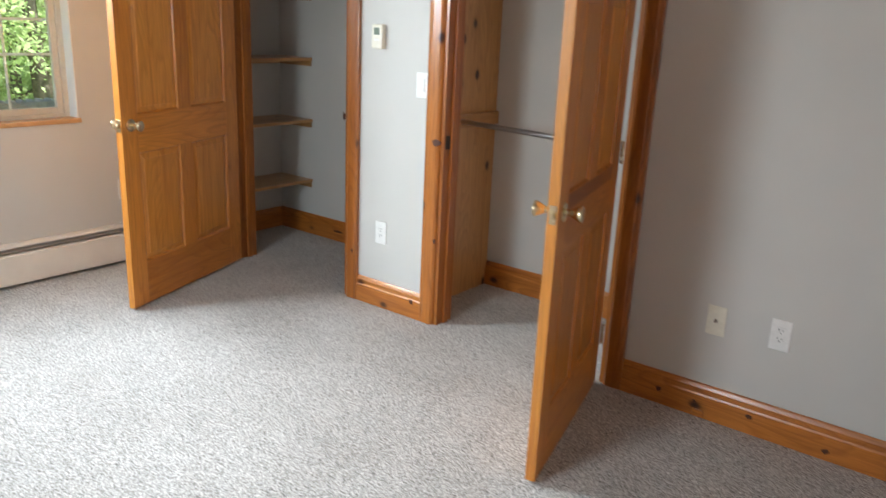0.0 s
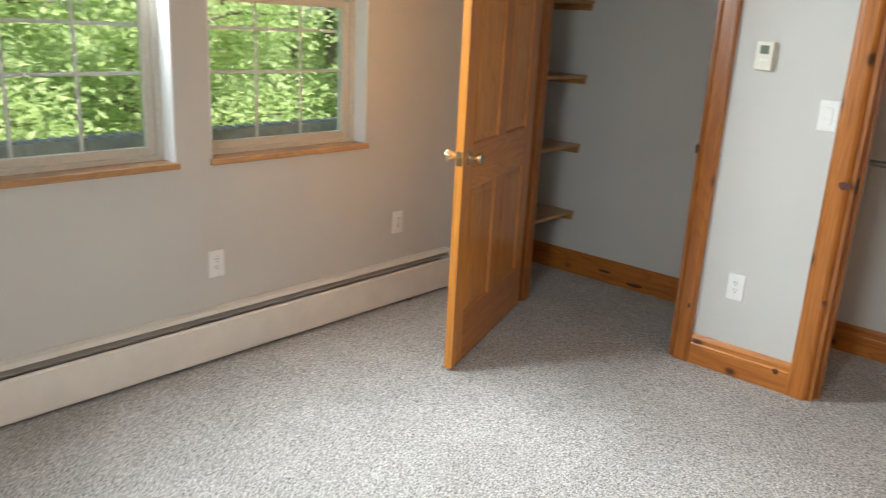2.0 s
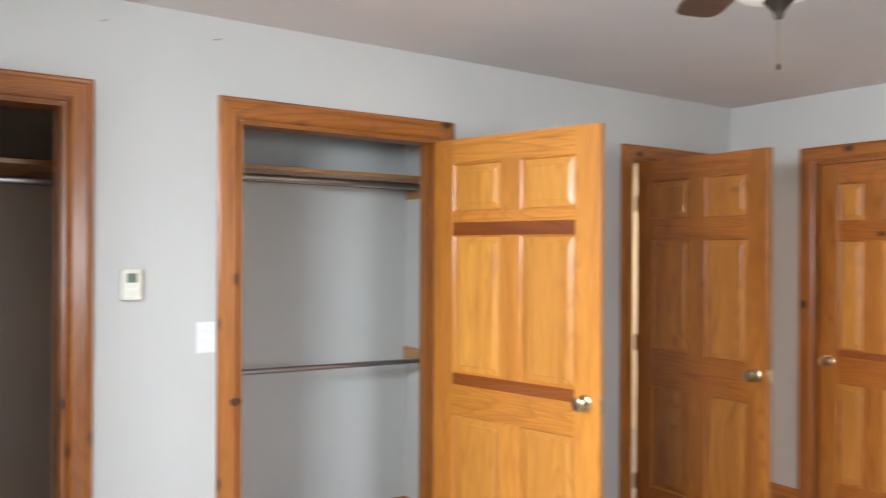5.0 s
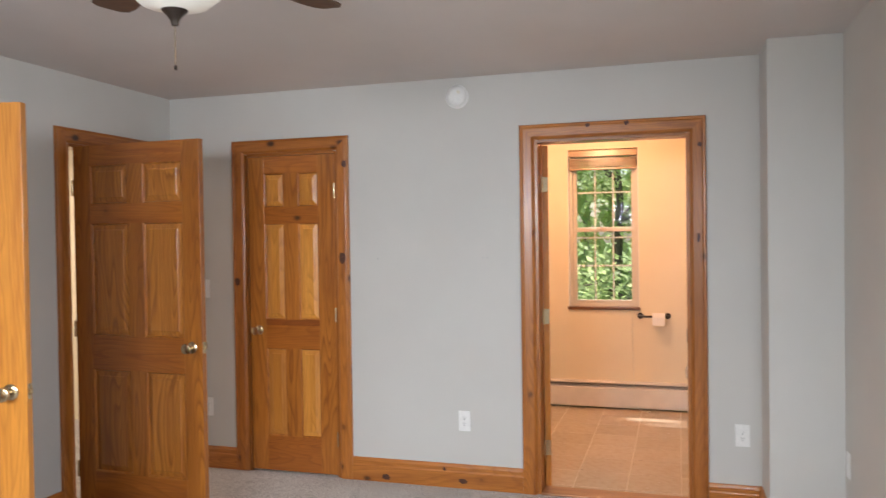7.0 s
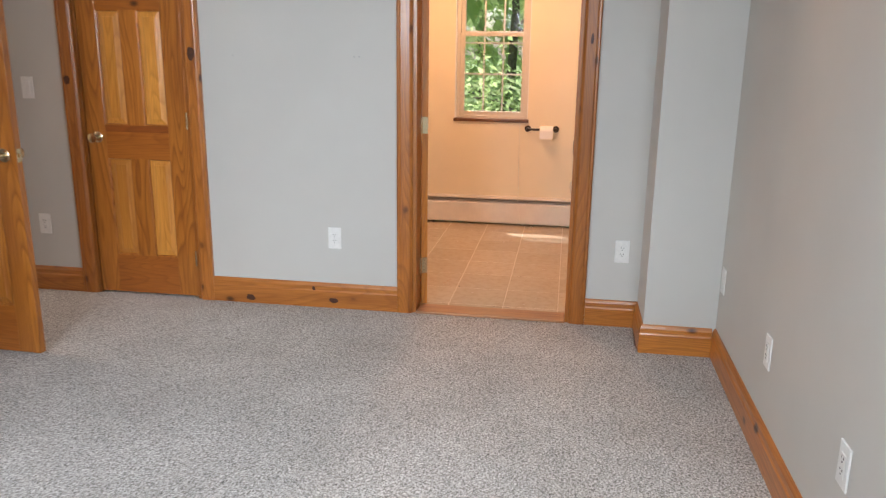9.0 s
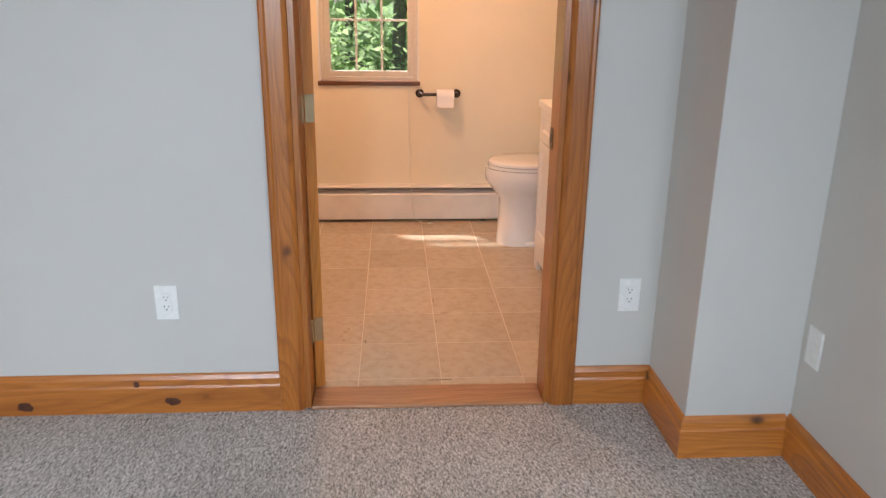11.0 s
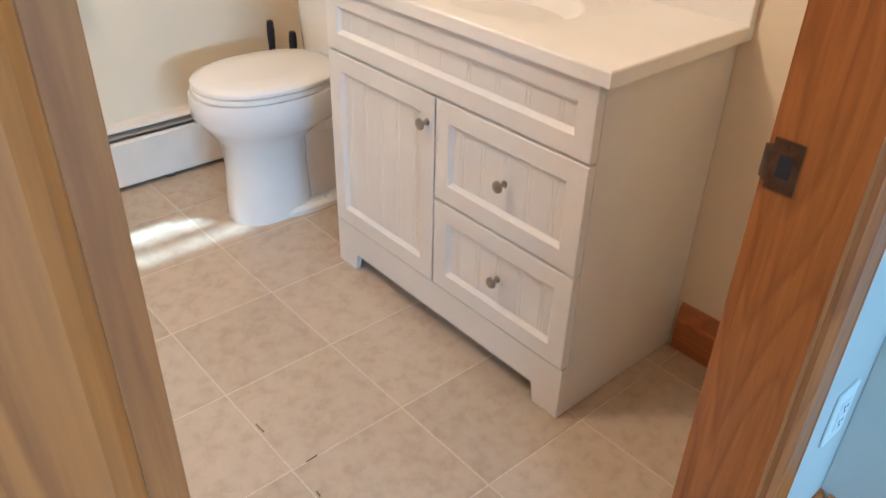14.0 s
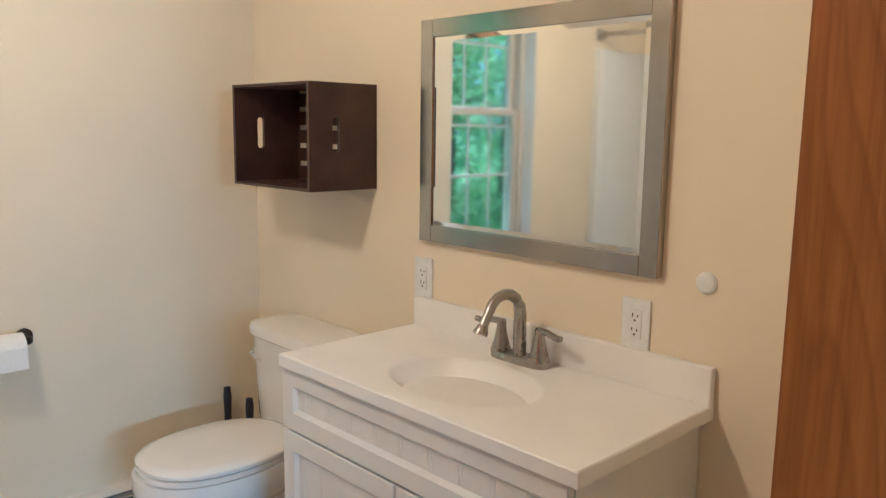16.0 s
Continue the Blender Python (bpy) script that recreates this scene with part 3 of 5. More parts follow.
def six_panel_door(name, width, at, label, knob_z=0.94, pin=0.0, tones=None, woods=None):
    """Six-panel pine door, hinge edge at x=0, faces at y=0 and 0.035; local x runs to the free edge."""
    t = thing(name, label, "door", "six-panel pine doors", at=at)
    th, z0, z1 = 0.035, 0.012, 2.03
    frame_wood, panel_wood = woods or (STILE, PANEL)
    st, mid = 0.112, 0.10
    lo, hi = st, width - st
    part("stile", boxes((0, st, 0, th, z0, z1), bevel=0.0015), frame_wood, t)
    part("stile", boxes((width - st, width, 0, th, z0, z1), bevel=0.0015), frame_wood, t)
    levels = [(z0, 0.235), (0.80, 0.985), (1.60, 1.705), (1.92, z1)]
    tones = tones or {}
    for k, (a, b) in enumerate(levels):
        # a rail glued up from strips of lighter and darker wood
        cuts = tones.get(k, [(1.0, RAILH if not tones else RAIL)])
        for share, mat in cuts:
            step = (b - a if len(cuts) == 1 else (levels[k][1] - levels[k][0]) * share)
            part("rail", boxes((lo, hi, 0.0005, th - 0.0005, a, a + step)), mat, t, "cross-grained rail strip")
            a += step
    c = width / 2
    for (_, a), (b, _) in zip(levels, levels[1:]):
        part("mullion", boxes((c - mid / 2, c + mid / 2, 0.0003, th - 0.0003, a, b)), frame_wood, t)
        for u0, u1 in ((lo, c - mid / 2), (c + mid / 2, hi)):
            bm, e = bmesh.new(), 0.038
            rect = lambda d, y: [Vector((u0 + d, y, a + d)), Vector((u1 - d, y, a + d)), Vector((u1 - d, y, b - d)), Vector((u0 + d, y, b - d))]
            loft(bm, [rect(e, 0.004), rect(e - 0.004, 0.0065), rect(0.006, 0.0125), rect(0.0, 0.0125), rect(0.0, th - 0.0125), rect(0.006, th - 0.0125), rect(e - 0.004, th - 0.0065), rect(e, th - 0.004)])
            part("panel", bm, panel_wood, t)
            for y, s in ((0.0, 1), (th, -1)):
                bm2 = bmesh.new()
                q = lambda d, yy: [Vector((u0 + d, yy, a + d)), Vector((u1 - d, yy, a + d)), Vector((u1 - d, yy, b - d)), Vector((u0 + d, yy, b - d))]
                rows = [[bm2.verts.new(p) for p in q(d, y + s * dy)] for d, dy in ((0.0, 0.001), (0.005, 0.0035), (0.009, 0.0125))]
                for r0, r1 in zip(rows, rows[1:]):
                    for i in range(4):
                        bm2.faces.new((r0[i], r0[(i + 1) % 4], r1[(i + 1) % 4], r1[i]))
                part("moulding", bm2, frame_wood, t)
    for y, s in ((0.0, -1), (th, 1)):
        knob(t, width - 0.062, y, knob_z, s)
    part("latch_plate", boxes((width - 0.0005, width + 0.0015, 0.005, 0.03, knob_z - 0.03, knob_z + 0.03), bevel=0.0005), BRASS, t, "brass latch plate with worn face")
    part("latch_bolt", boxes((width, width + 0.011, 0.011, 0.024, knob_z - 0.01, knob_z + 0.01), bevel=0.002), BRASS, t)
    off = -0.004 if pin == 0 else th + 0.008
    for z in (0.24, 1.02, 1.80):
        h = part("hinge", tube(bmesh.new(), [(-0.005, off, z - 0.045), (-0.005, off, z + 0.045)], 0.0065), BRASS, t, "brass butt hinge", smooth=True)
        part("leaf", boxes((-0.0022, -0.0004, 0.002, 0.033, z - 0.045, z + 0.045)), BRASS, h)
    return t


def swing(hinge, free):
    """Pose of a door from its hinge point towards its free edge."""
    d = Vector(free) - Vector(hinge)
    return pose(hinge[0], hinge[1], 0, 0, 0, math.degrees(math.atan2(d.y, d.x)))


h1, f1 = (-3.700, 3.010), (-3.380, 2.088)
six_panel_door("closet_door", 0.965, swing(h1, f1), "honey pine six-panel closet door standing open")
h2, f2 = (-1.205, 2.998), (-0.997, 2.163)
m2 = swing(h2, f2)
six_panel_door("closet_door", 0.857, m2 @ pose(0, -0.035, 0), "honey pine six-panel closet door standing open, dark-streaked rails", pin=1,
               tones={1: [(0.72, RAILH), (0.28, HEART)], 2: [(0.55, HEART), (0.45, RAILH)], 0: [(1.0, RAILH)], 3: [(1.0, RAILH)]})
h3, f3 = (0.160, 3.012), (0.122, 2.177)
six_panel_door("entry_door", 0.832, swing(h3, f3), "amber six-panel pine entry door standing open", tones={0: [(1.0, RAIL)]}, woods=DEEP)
six_panel_door("linen_door", D4[1] - D4[0] - 0.034, pose(E + 0.004, D4[0] + 0.017, 0, 0, 0, 90) @ pose(0, -0.035, 0), "amber six-panel pine door, closed, narrow", 0.915,
               tones={1: [(0.8, RAIL), (0.2, HEART)]}, pin=1, woods=(DEEP[0], PANEL))
bath_door = six_panel_door("bathroom_door", 0.80, pose(1.207, 0.540, 0, 0, 0, 24), "amber six-panel pine bathroom door, wide open", pin=1)
strike = part("strike_plate", boxes((E + 0.075, E + 0.1145, DB[0] + 0.0135, DB[0] + 0.0155, 0.895, 0.965), bevel=0.0006), STRIKE, trim_bath, "dark worn strike plate")
part("strike_lip", loft(bmesh.new(), [[Vector((E + x, DB[0] + y + d, 0.93 + z)) for z, d in ((-h, 0), (h, 0), (h, 0.0016), (-h, 0.0016))] for x, y, h in ((0.1142, 0.014, 0.026), (0.1200, 0.0138, 0.024), (0.1255, 0.0105, 0.022), (0.1285, 0.0045, 0.019))]), STRIKE, strike, smooth=True)
for z in (0.903, 0.957):
    part("screw", lathe(bmesh.new(), [(0.0042, 0), (0.0036, 0.0012), (0.0001, 0.0014)], 10, pose(E + 0.094, DB[0] + 0.0154, z, -90)), STRIKE, strike, smooth=True)
part("strike_hole", boxes((E + 0.085, E + 0.103, DB[0] + 0.015, DB[0] + 0.0162, 0.915, 0.945)), SLOT, strike)
for opening, side in ((C1, 1), (C2, 0)):
    x = opening[1] - 0.0155 if side else opening[0] + 0.0135
    bm = boxes((x, x + 0.002, N + 0.008, N + 0.042, 0.90, 0.965), bevel=0.0006)
    single("strike_plate", bm, BRONZE, "dark metal strike plate let into the jamb", "strike plate")

# ---- windows ----


def window(name, m, width, z0, z1, mid, label, sill_mat, deep=0.10, sill=True):
    """A double-hung window in local x (across), y (into the wall), z; x=0 at the opening's middle, y=0 at the wall's face."""
    t = thing(name, label, "window", kind="structure", at=m)
    a = width / 2
    fw, y = 0.032, deep
    fr = part("window_frame", boxes((-a, -a + fw, y - 0.015, y + 0.075, z0, z1), (a - fw, a, y - 0.015, y + 0.075, z0, z1),
                                    (-a + fw, a - fw, y - 0.015, y + 0.075, z1 - fw, z1), (-a + fw, a - fw, y - 0.015, y + 0.075, z0, z0 + 0.022), bevel=0.002), VINYL, t)
    part("screen_bar", boxes((-a + fw, a - fw, y + 0.066, y + 0.074, z0 + 0.45 * (z1 - z0) - 0.02, z0 + 0.45 * (z1 - z0) - 0.006)), MUNTIN, fr)
    for lo, hi, yy in ((z0 + 0.022, mid + 0.012, y), (mid - 0.012, z1 - fw, y + 0.034)):
        s = 0.034
        x0, x1 = -a + fw, a - fw
        sash = part("sash", boxes((x0, x0 + s, yy, yy + 0.03, lo, hi), (x1 - s, x1, yy, yy + 0.03, lo, hi), (x0 + s, x1 - s, yy, yy + 0.03, lo, lo + s), (x0 + s, x1 - s, yy, yy + 0.03, hi - 0.03, hi), bevel=0.0025), VINYL, t)
        gx0, gx1, gz0, gz1 = x0 + s, x1 - s, lo + s, hi - 0.03
        pane = part("pane", boxes((gx0, gx1, yy + 0.013, yy + 0.017, gz0, gz1)), GLASS, sash)
        pane.visible_shadow = False
        for k in (1, 2):
            x = gx0 + (gx1 - gx0) * k / 3
            part("muntin", boxes((x - 0.007, x + 0.007, yy + 0.018, yy + 0.024, gz0, gz1), bevel=0.002), MUNTIN, sash)
        zc = (gz0 + gz1) / 2
        part("muntin", boxes((gx0, gx1, yy + 0.0185, yy + 0.0235, zc - 0.007, zc + 0.007), bevel=0.002), MUNTIN, sash)
    part("sash_lock", boxes((-0.03, 0.03, y - 0.002, y + 0.02, mid + 0.012, mid + 0.022), bevel=0.003), VINYL, t)
    # painted reveal linings, 4 mm proud of the cut wall
    part("reveal", boxes((-a - 0.001, -a + 0.006, 0.001, y - 0.016, z0, z1)), REVEAL, t, "white painted side reveal")
    part("reveal", boxes((a - 0.006, a + 0.001, 0.001, y - 0.016, z0, z1)), REVEAL, t, "white painted side reveal")
    if sill:
        part("window_sill", boxes((-a - 0.008, a + 0.008, -0.018, y - 0.016, z0 - 0.022, z0 + 0.004), bevel=0.004), sill_mat, t, "varnished pine sill board")
    return t


SILLY = pine("pine_sill", 0, (0.58, 0.34, 0.17), (0.46, 0.24, 0.11), rough=0.25, knots=0.1)
for name, (a, b) in (("window_1", W1), ("window_2", W2)):
    window(name, pose(W, (a + b) / 2, 0, 0, 0, 90), b - a, SILL, HEAD, 1.525, "beige vinyl double-hung window with white grilles", SILLY)
# Unseen window, added to house the south fill lamp.
for name, x in (("window_unseen_south", -1.87),):
    window(name, pose(x, S, 0, 0, 0, 180), 0.80, SILL, HEAD, 1.525, "beige vinyl double-hung window with white grilles", SILLY)
SILLD = pine("pine_sill_dark", 0, (0.20, 0.09, 0.035), (0.12, 0.05, 0.02), rough=0.3, knots=0.1)
window("window_4", pose(BX, (BW[0] + BW[1]) / 2, 0, 0, 0, -90), BW[1] - BW[0], 0.868, 2.235, 1.54, "cream vinyl double-hung bathroom window", SILLD, deep=0.085)

blind = thing("window_blind", "wooden slatted blind drawn up under the window head", "blind", at=pose(BX + 0.035, 0.428, 0))
BLIND = pine("blind_wood", 1, (0.50, 0.33, 0.19), (0.38, 0.24, 0.13), knots=0.0)
part("headrail", boxes((-0.03, 0.02, -0.292, 0.292, 2.175, 2.228), bevel=0.002), BLIND, blind)
for k in range(9):
    z = 2.085 + 0.0085 * k
    part("slat", boxes((-0.027, 0.02, -0.286, 0.286, z, z + 0.004)), BLIND, blind)
part("bottom_rail", boxes((-0.028, 0.021, -0.287, 0.287, 2.06, 2.078), bevel=0.003), BLIND, blind)
cord = [(BX - 0.004, 0.19, 0.845), (BX - 0.006, 0.188, 0.6), (BX - 0.006, 0.183, 0.32), (BX - 0.075, 0.178, 0.235), (BX - 0.086, 0.172, 0.12), (BX - 0.10, 0.15, 0.03), (BX - 0.115, 0.11, 0.006), (BX - 0.125, 0.07, 0.005)]
cable = single("pull_cord", tube(bmesh.new(), cord, 0.0022, 6), IVORY, "thin ivory cord hanging over the heater to the floor", "cord", smooth=True)
single("cord_tassel", lathe(bmesh.new(), [(0.002, 0), (0.006, 0.006), (0.007, 0.022), (0.003, 0.03)], 12, pose(BX - 0.125, 0.073, 0.0075, 90, 0, 0)), IVORY, "small ivory cord tassel lying on the tile", "tassel", smooth=True)

wand = single("blind_wand", tube(bmesh.new(), [(W - 0.035, 1.555, HEAD - 0.001), (W - 0.035, 1.555, 1.72), (W - 0.036, 1.556, 1.49)], 0.0045, 8), BRONZE, "thin dark blind wand hanging in the window reveal", "blind wand", smooth=True)

# ---- baseboard heaters ----


def heater(m, length, label):
    t = thing("baseboard_heater", label, "heater", "hot-water baseboard heaters", at=m)
    part("back_plate", boxes((0, length, -0.004, 0.0, 0.012, 0.235)), ENAMEL, t)
    bm = sweep(bmesh.new(), [(0, 0.235), (0.03, 0.232), (0.046, 0.222), (0.046, 0.218), (0.03, 0.227), (0, 0.230)], (0, -0.004, 0), (length, -0.004, 0), (0, -1, 0))
    part("top_hood", bm, ENAMEL, t)
    bm = sweep(bmesh.new(), [(0.052, 0.018), (0.062, 0.018), (0.064, 0.023), (0.064, 0.178), (0.056, 0.186), (0.05, 0.186), (0.054, 0.176)], (0, 0, 0), (length, 0, 0), (0, -1, 0))
    part("front_panel", bm, ENAMEL, t)
    bm = sweep(bmesh.new(), [(0.02, 0.204), (0.054, 0.197), (0.056, 0.201), (0.021, 0.209)], (0, 0, 0), (length, 0, 0), (0, -1, 0))
    part("damper", bm, DAMPER, t, "grey metal damper blade")
    part("fin_tube", boxes((0.02, length - 0.02, -0.046, -0.008, 0.07, 0.17)), FIN, t)
    for x in (-0.003, length - 0.009):
        bm = sweep(bmesh.new(), [(0, 0.004), (0.067, 0.004), (0.067, 0.185), (0.048, 0.238), (0, 0.238)], (x, 0, 0), (x + 0.012, 0, 0), (0, -1, 0))
        part("end_cap", bm, ENAMEL, t)
    part("foot", boxes((0.3, 0.33, -0.05, -0.01, 0, 0.05)), FIN, t)
    part("foot", boxes((length - 0.33, length - 0.3, -0.05, -0.01, 0, 0.05)), FIN, t)
    return t


heater(pose(W, -0.55, 0, 0, 0, 90), 3.49, "cream enamel baseboard heater under the windows")
heater(pose(BX, 1.20, 0, 0, 0, -90), 1.80, "cream enamel baseboard heater below the bathroom window")

# ---- wall plates ----


def outlet(m, label="white duplex outlet with wall plate", mat=None, gang="outlets"):
    """Decorator duplex outlet; local x across, z up, faces -y."""
    mat = mat or WHITE
    t = thing("wall_outlet", label, "outlet", gang, at=m)
    part("plate", boxes((-0.037, 0.037, -0.006, 0.0, -0.06, 0.06), bevel=0.0025), mat, t)
    face = part("receptacle", boxes((-0.0165, 0.0165, -0.0085, -0.004, -0.033, 0.033), bevel=0.001), mat, t)
    for z in (-0.0165, 0.0165):
        for x, w, hh in ((-0.0065, 0.0012, 0.004), (0.0065, 0.0012, 0.0032)):
            part("slot", boxes((x - w, x + w, -0.0092, -0.0084, z + 0.001, z + 0.001 + 2 * hh)), SLOT, face)
        part("slot", boxes((-0.0022, 0.0022, -0.0092, -0.0084, z - 0.009, z - 0.0045)), SLOT, face)
    return t


def switch(m, label="white rocker light switch"):
    t = thing("light_switch", label, "switch", "wall switches", at=m)
    part("plate", boxes((-0.037, 0.037, -0.006, 0.0, -0.06, 0.06), bevel=0.0025), WHITE, t)
    part("rocker", boxes((-0.0165, 0.0165, -0.010, -0.004, -0.033, 0.033), bevel=0.002), WHITE, t)
    return t


west, north, east, south = (lambda y, z: pose(W, y, z, 0, 0, 90)), (lambda x, z: pose(x, N, z)), (lambda y, z: pose(E, y, z, 0, 0, -90)), (lambda x, z: pose(x, S, z, 0, 0, 180))
bsouth = lambda x, z: pose(x, BS, z, 0, 0, 180)
for m in (west(1.466, 0.428), west(2.555, 0.442), north(-2.520, 0.41), north(-0.505, 0.426), east(1.034, 0.402), east(-0.514, 0.409), south(-0.20, 0.392), south(-1.0, 0.40)):
    outlet(m)
outlet(bsouth(1.795, 1.021), "white ground-fault outlet above the backsplash")
outlet(bsouth(2.508, 1.021), "white outlet above the backsplash")
outlet(east(2.79, 0.40))
switch(north(-2.272, 1.191))
switch(east(2.80, 1.18))
blank = thing("blank_plate", "plain white wall plate low on the wall", "wall plate", at=south(0.655, 0.40))
part("plate", boxes((-0.037, 0.037, -0.006, 0, -0.06, 0.06), bevel=0.0025), WHITE, blank)
cab = thing("cable_plate", "ivory cable jack wall plate", "wall plate", at=north(-0.745, 0.417))
part("plate", boxes((-0.037, 0.037, -0.006, 0, -0.06, 0.06), bevel=0.0025), IVORY, cab)
part("jack", lathe(bmesh.new(), [(0.007, 0), (0.007, 0.003), (0.0048, 0.003), (0.0048, 0.012), (0.0001, 0.012)], 12, pose(0, -0.006, 0, 90)), NICKEL, cab, smooth=True)
th = thing("thermostat", "ivory digital wall thermostat with small grey display", "thermostat", at=north(-2.552, 1.402))
part("body", boxes((-0.036, 0.036, -0.028, 0, -0.058, 0.058), bevel=0.006), IVORY, th)
part("display", boxes((-0.018, 0.018, -0.0292, -0.0275, 0.008, 0.042), bevel=0.0008), LCD, th)
for x in (-0.009, 0.009):
    part("button", boxes((x - 0.006, x + 0.006, -0.030, -0.0275, -0.020, -0.010), bevel=0.001), WHITE, th)
smoke = thing("smoke_detector", "round white smoke detector high on the wall", "smoke detector", at=pose(E, 1.05, 2.327, 0, 0, -90))
part("base", lathe(bmesh.new(), [(0.07, 0), (0.07, 0.012), (0.064, 0.016)], 32, pose(0, 0, 0, 90)), WHITE, smoke, smooth=True)
part("cover", lathe(bmesh.new(), [(0.062, 0.012), (0.061, 0.03), (0.05, 0.042), (0.03, 0.046), (0.0001, 0.047)], 32, pose(0, 0, 0, 90)), WHITE, smoke, smooth=True)
part("test_button", lathe(bmesh.new(), [(0.010, 0.04), (0.010, 0.0485), (0.0001, 0.049)], 16, pose(0.018, 0, 0.02, 90)), IVORY, smoke, smooth=True)
for x, z in ((-2.655, 2.352), (-2.243, 2.349)):
    hk = single("wall_hook", tube(bmesh.new(), [(0, 0.002, 0), (0, -0.012, 0), (0.004, -0.016, -0.002), (0.014, -0.018, 0.002), (0.02, -0.018, 0.007)], 0.0022, 8), STEEL, "small bare metal wall hook near the ceiling", "hook", "wall hooks", at=north(x, z), smooth=True)
for y, z in ((0.906, 1.373), (0.879, 1.374), (1.569, 1.371)):
    single("wall_nail", lathe(bmesh.new(), [(0.0016, 0), (0.0016, 0.008), (0.004, 0.008), (0.004, 0.0095), (0.0001, 0.0095)], 10, east(y, z) @ pose(0, 0, 0, 90)), STEEL, "small bare nail in the painted wall", "nail", "wall nails")
single("door_bumper_block", boxes((-0.78, -0.735, N - 0.032, N - 0.019, 0.012, 0.035), bevel=0.002), BASE[0], "small pale wood scrap against the baseboard", "wood scrap")

# ---- closet fittings ----
for z in (0.39, 0.805, 1.213, 1.63):
    t = thing("closet_shelf", "unfinished pine corner shelf on cleats", "shelf", "closet side shelves")
    part("shelf_board", boxes((W, -3.832, N + 0.16, BACK, z - 0.019, z), bevel=0.0015), SHELF[1], t)
    part("cleat", boxes((W + 0.001, -3.84, BACK - 0.019, BACK - 0.0005, z - 0.055, z - 0.0195)), SHELF[0], t)
    part("cleat", boxes((W + 0.0005, W + 0.019, N + 0.16, BACK - 0.02, z - 0.055, z - 0.0195)), SHELF[1], t)


def upper_shelf(x0, x1, z, rod):
    t = thing("closet_shelf", "long pine closet shelf with hanging rod below", "shelf", "closet top shelves")
    part("shelf_board", boxes((x0, x1, 3.40, BACK, z - 0.019, z), bevel=0.0015), SHELF[0], t)
    part("cleat", boxes((x0, x1, BACK - 0.019, BACK - 0.0005, z - 0.045, z - 0.0195)), SHELF[0], t)
    part("end_cleat", boxes((x0 + 0.0005, x0 + 0.019, 3.40, BACK - 0.02, z - 0.10, z - 0.0195)), SHELF[1], t)
    part("end_cleat", boxes((x1 - 0.019, x1 - 0.0005, 3.40, BACK - 0.02, z - 0.10, z - 0.0195)), SHELF[1], t)
    part("rod", tube(bmesh.new(), [(x0 + 0.019, 3.435, rod), (x1 - 0.019, 3.435, rod)], 0.0165, 16), STEEL, t, "steel hanging rod", smooth=True)


upper_shelf(W, -2.45, 1.875, 1.795)
upper_shelf(-2.33, -0.9, 1.915, 1.862)
struct("wall_panel_closet", boxes((-2.352, -2.331, N + 0.118, BACK - 0.002, 0, H - 0.002)), BOARD, "knotty pine plywood closet side panel", "panel")
low = thing("closet_rod", "slim steel lower closet rod on pine cleats", "closet rod")
part("rod", tube(bmesh.new(), [(-2.312, 3.43, 0.985), (-0.919, 3.43, 0.955)], 0.0135, 16), STEEL, low, smooth=True)
part("cleat", boxes((-2.33, -2.312, 3.36, BACK - 0.001, 0.95, 1.02), bevel=0.001), SHELF[1], low)
part("cleat", boxes((-0.919, -0.9005, 3.36, BACK - 0.001, 0.92, 0.99), bevel=0.001), SHELF[1], low)

# ---- ceiling fan ----
FX, FY = -1.58, 1.08
fan = thing("ceiling_fan", "dark ceiling fan with opal glass bowl light", "ceiling fan", at=pose(FX, FY, 0))
part("canopy", lathe(bmesh.new(), [(0.07, H), (0.068, H - 0.03), (0.03, H - 0.05), (0.02, H - 0.06)], 24), BRONZE, fan, smooth=True)
part("motor_housing", lathe(bmesh.new(), [(0.02, H - 0.055), (0.10, H - 0.07), (0.115, H - 0.10), (0.115, H - 0.15), (0.09, H - 0.18), (0.06, H - 0.195), (0.06, H - 0.22), (0.0001, H - 0.22)], 28), BRONZE, fan, smooth=True)
for k in range(5):
    m = pose(0, 0, 0, 0, 0, 72 * k + 55)
    bm = bmesh.new()
    loft(bm, [[m @ Vector((r, -w, H - 0.168 - 0.11 * w - d)) for d in (0, 0.007)] + [m @ Vector((r, w, H - 0.168 + 0.11 * w - d)) for d in (0.007, 0)] for r, w in ((0.17, 0.05), (0.2, 0.058), (0.55, 0.066), (0.60, 0.058), (0.62, 0.035))])
    blade = part("blade", bm, FANWOOD, fan, "dark wood fan blade")
    bm = bmesh.new()
    loft(bm, [[m @ Vector((r, -w, H - 0.176 - d)) for d in (0, 0.006)] + [m @ Vector((r, w, H - 0.176 - d)) for d in (0.006, 0)] for r, w in ((0.09, 0.018), (0.15, 0.014), (0.19, 0.04), (0.24, 0.03))])
    part("blade_iron", bm, BRONZE, blade)
part("light_bowl", lathe(bmesh.new(), [(0.075, H - 0.205), (0.125, H - 0.218), (0.137, H - 0.242), (0.125, H - 0.28), (0.088, H - 0.312), (0.03, H - 0.327), (0.0001, H - 0.329)], 32), LAMPGLASS, fan, "opal glass bowl", smooth=True)
part("finial", lathe(bmesh.new(), [(0.034, H - 0.320), (0.034, H - 0.328), (0.022, H - 0.340), (0.012, H - 0.353), (0.009, H - 0.367), (0.0001, H - 0.369)], 20), BRONZE, fan, smooth=True)
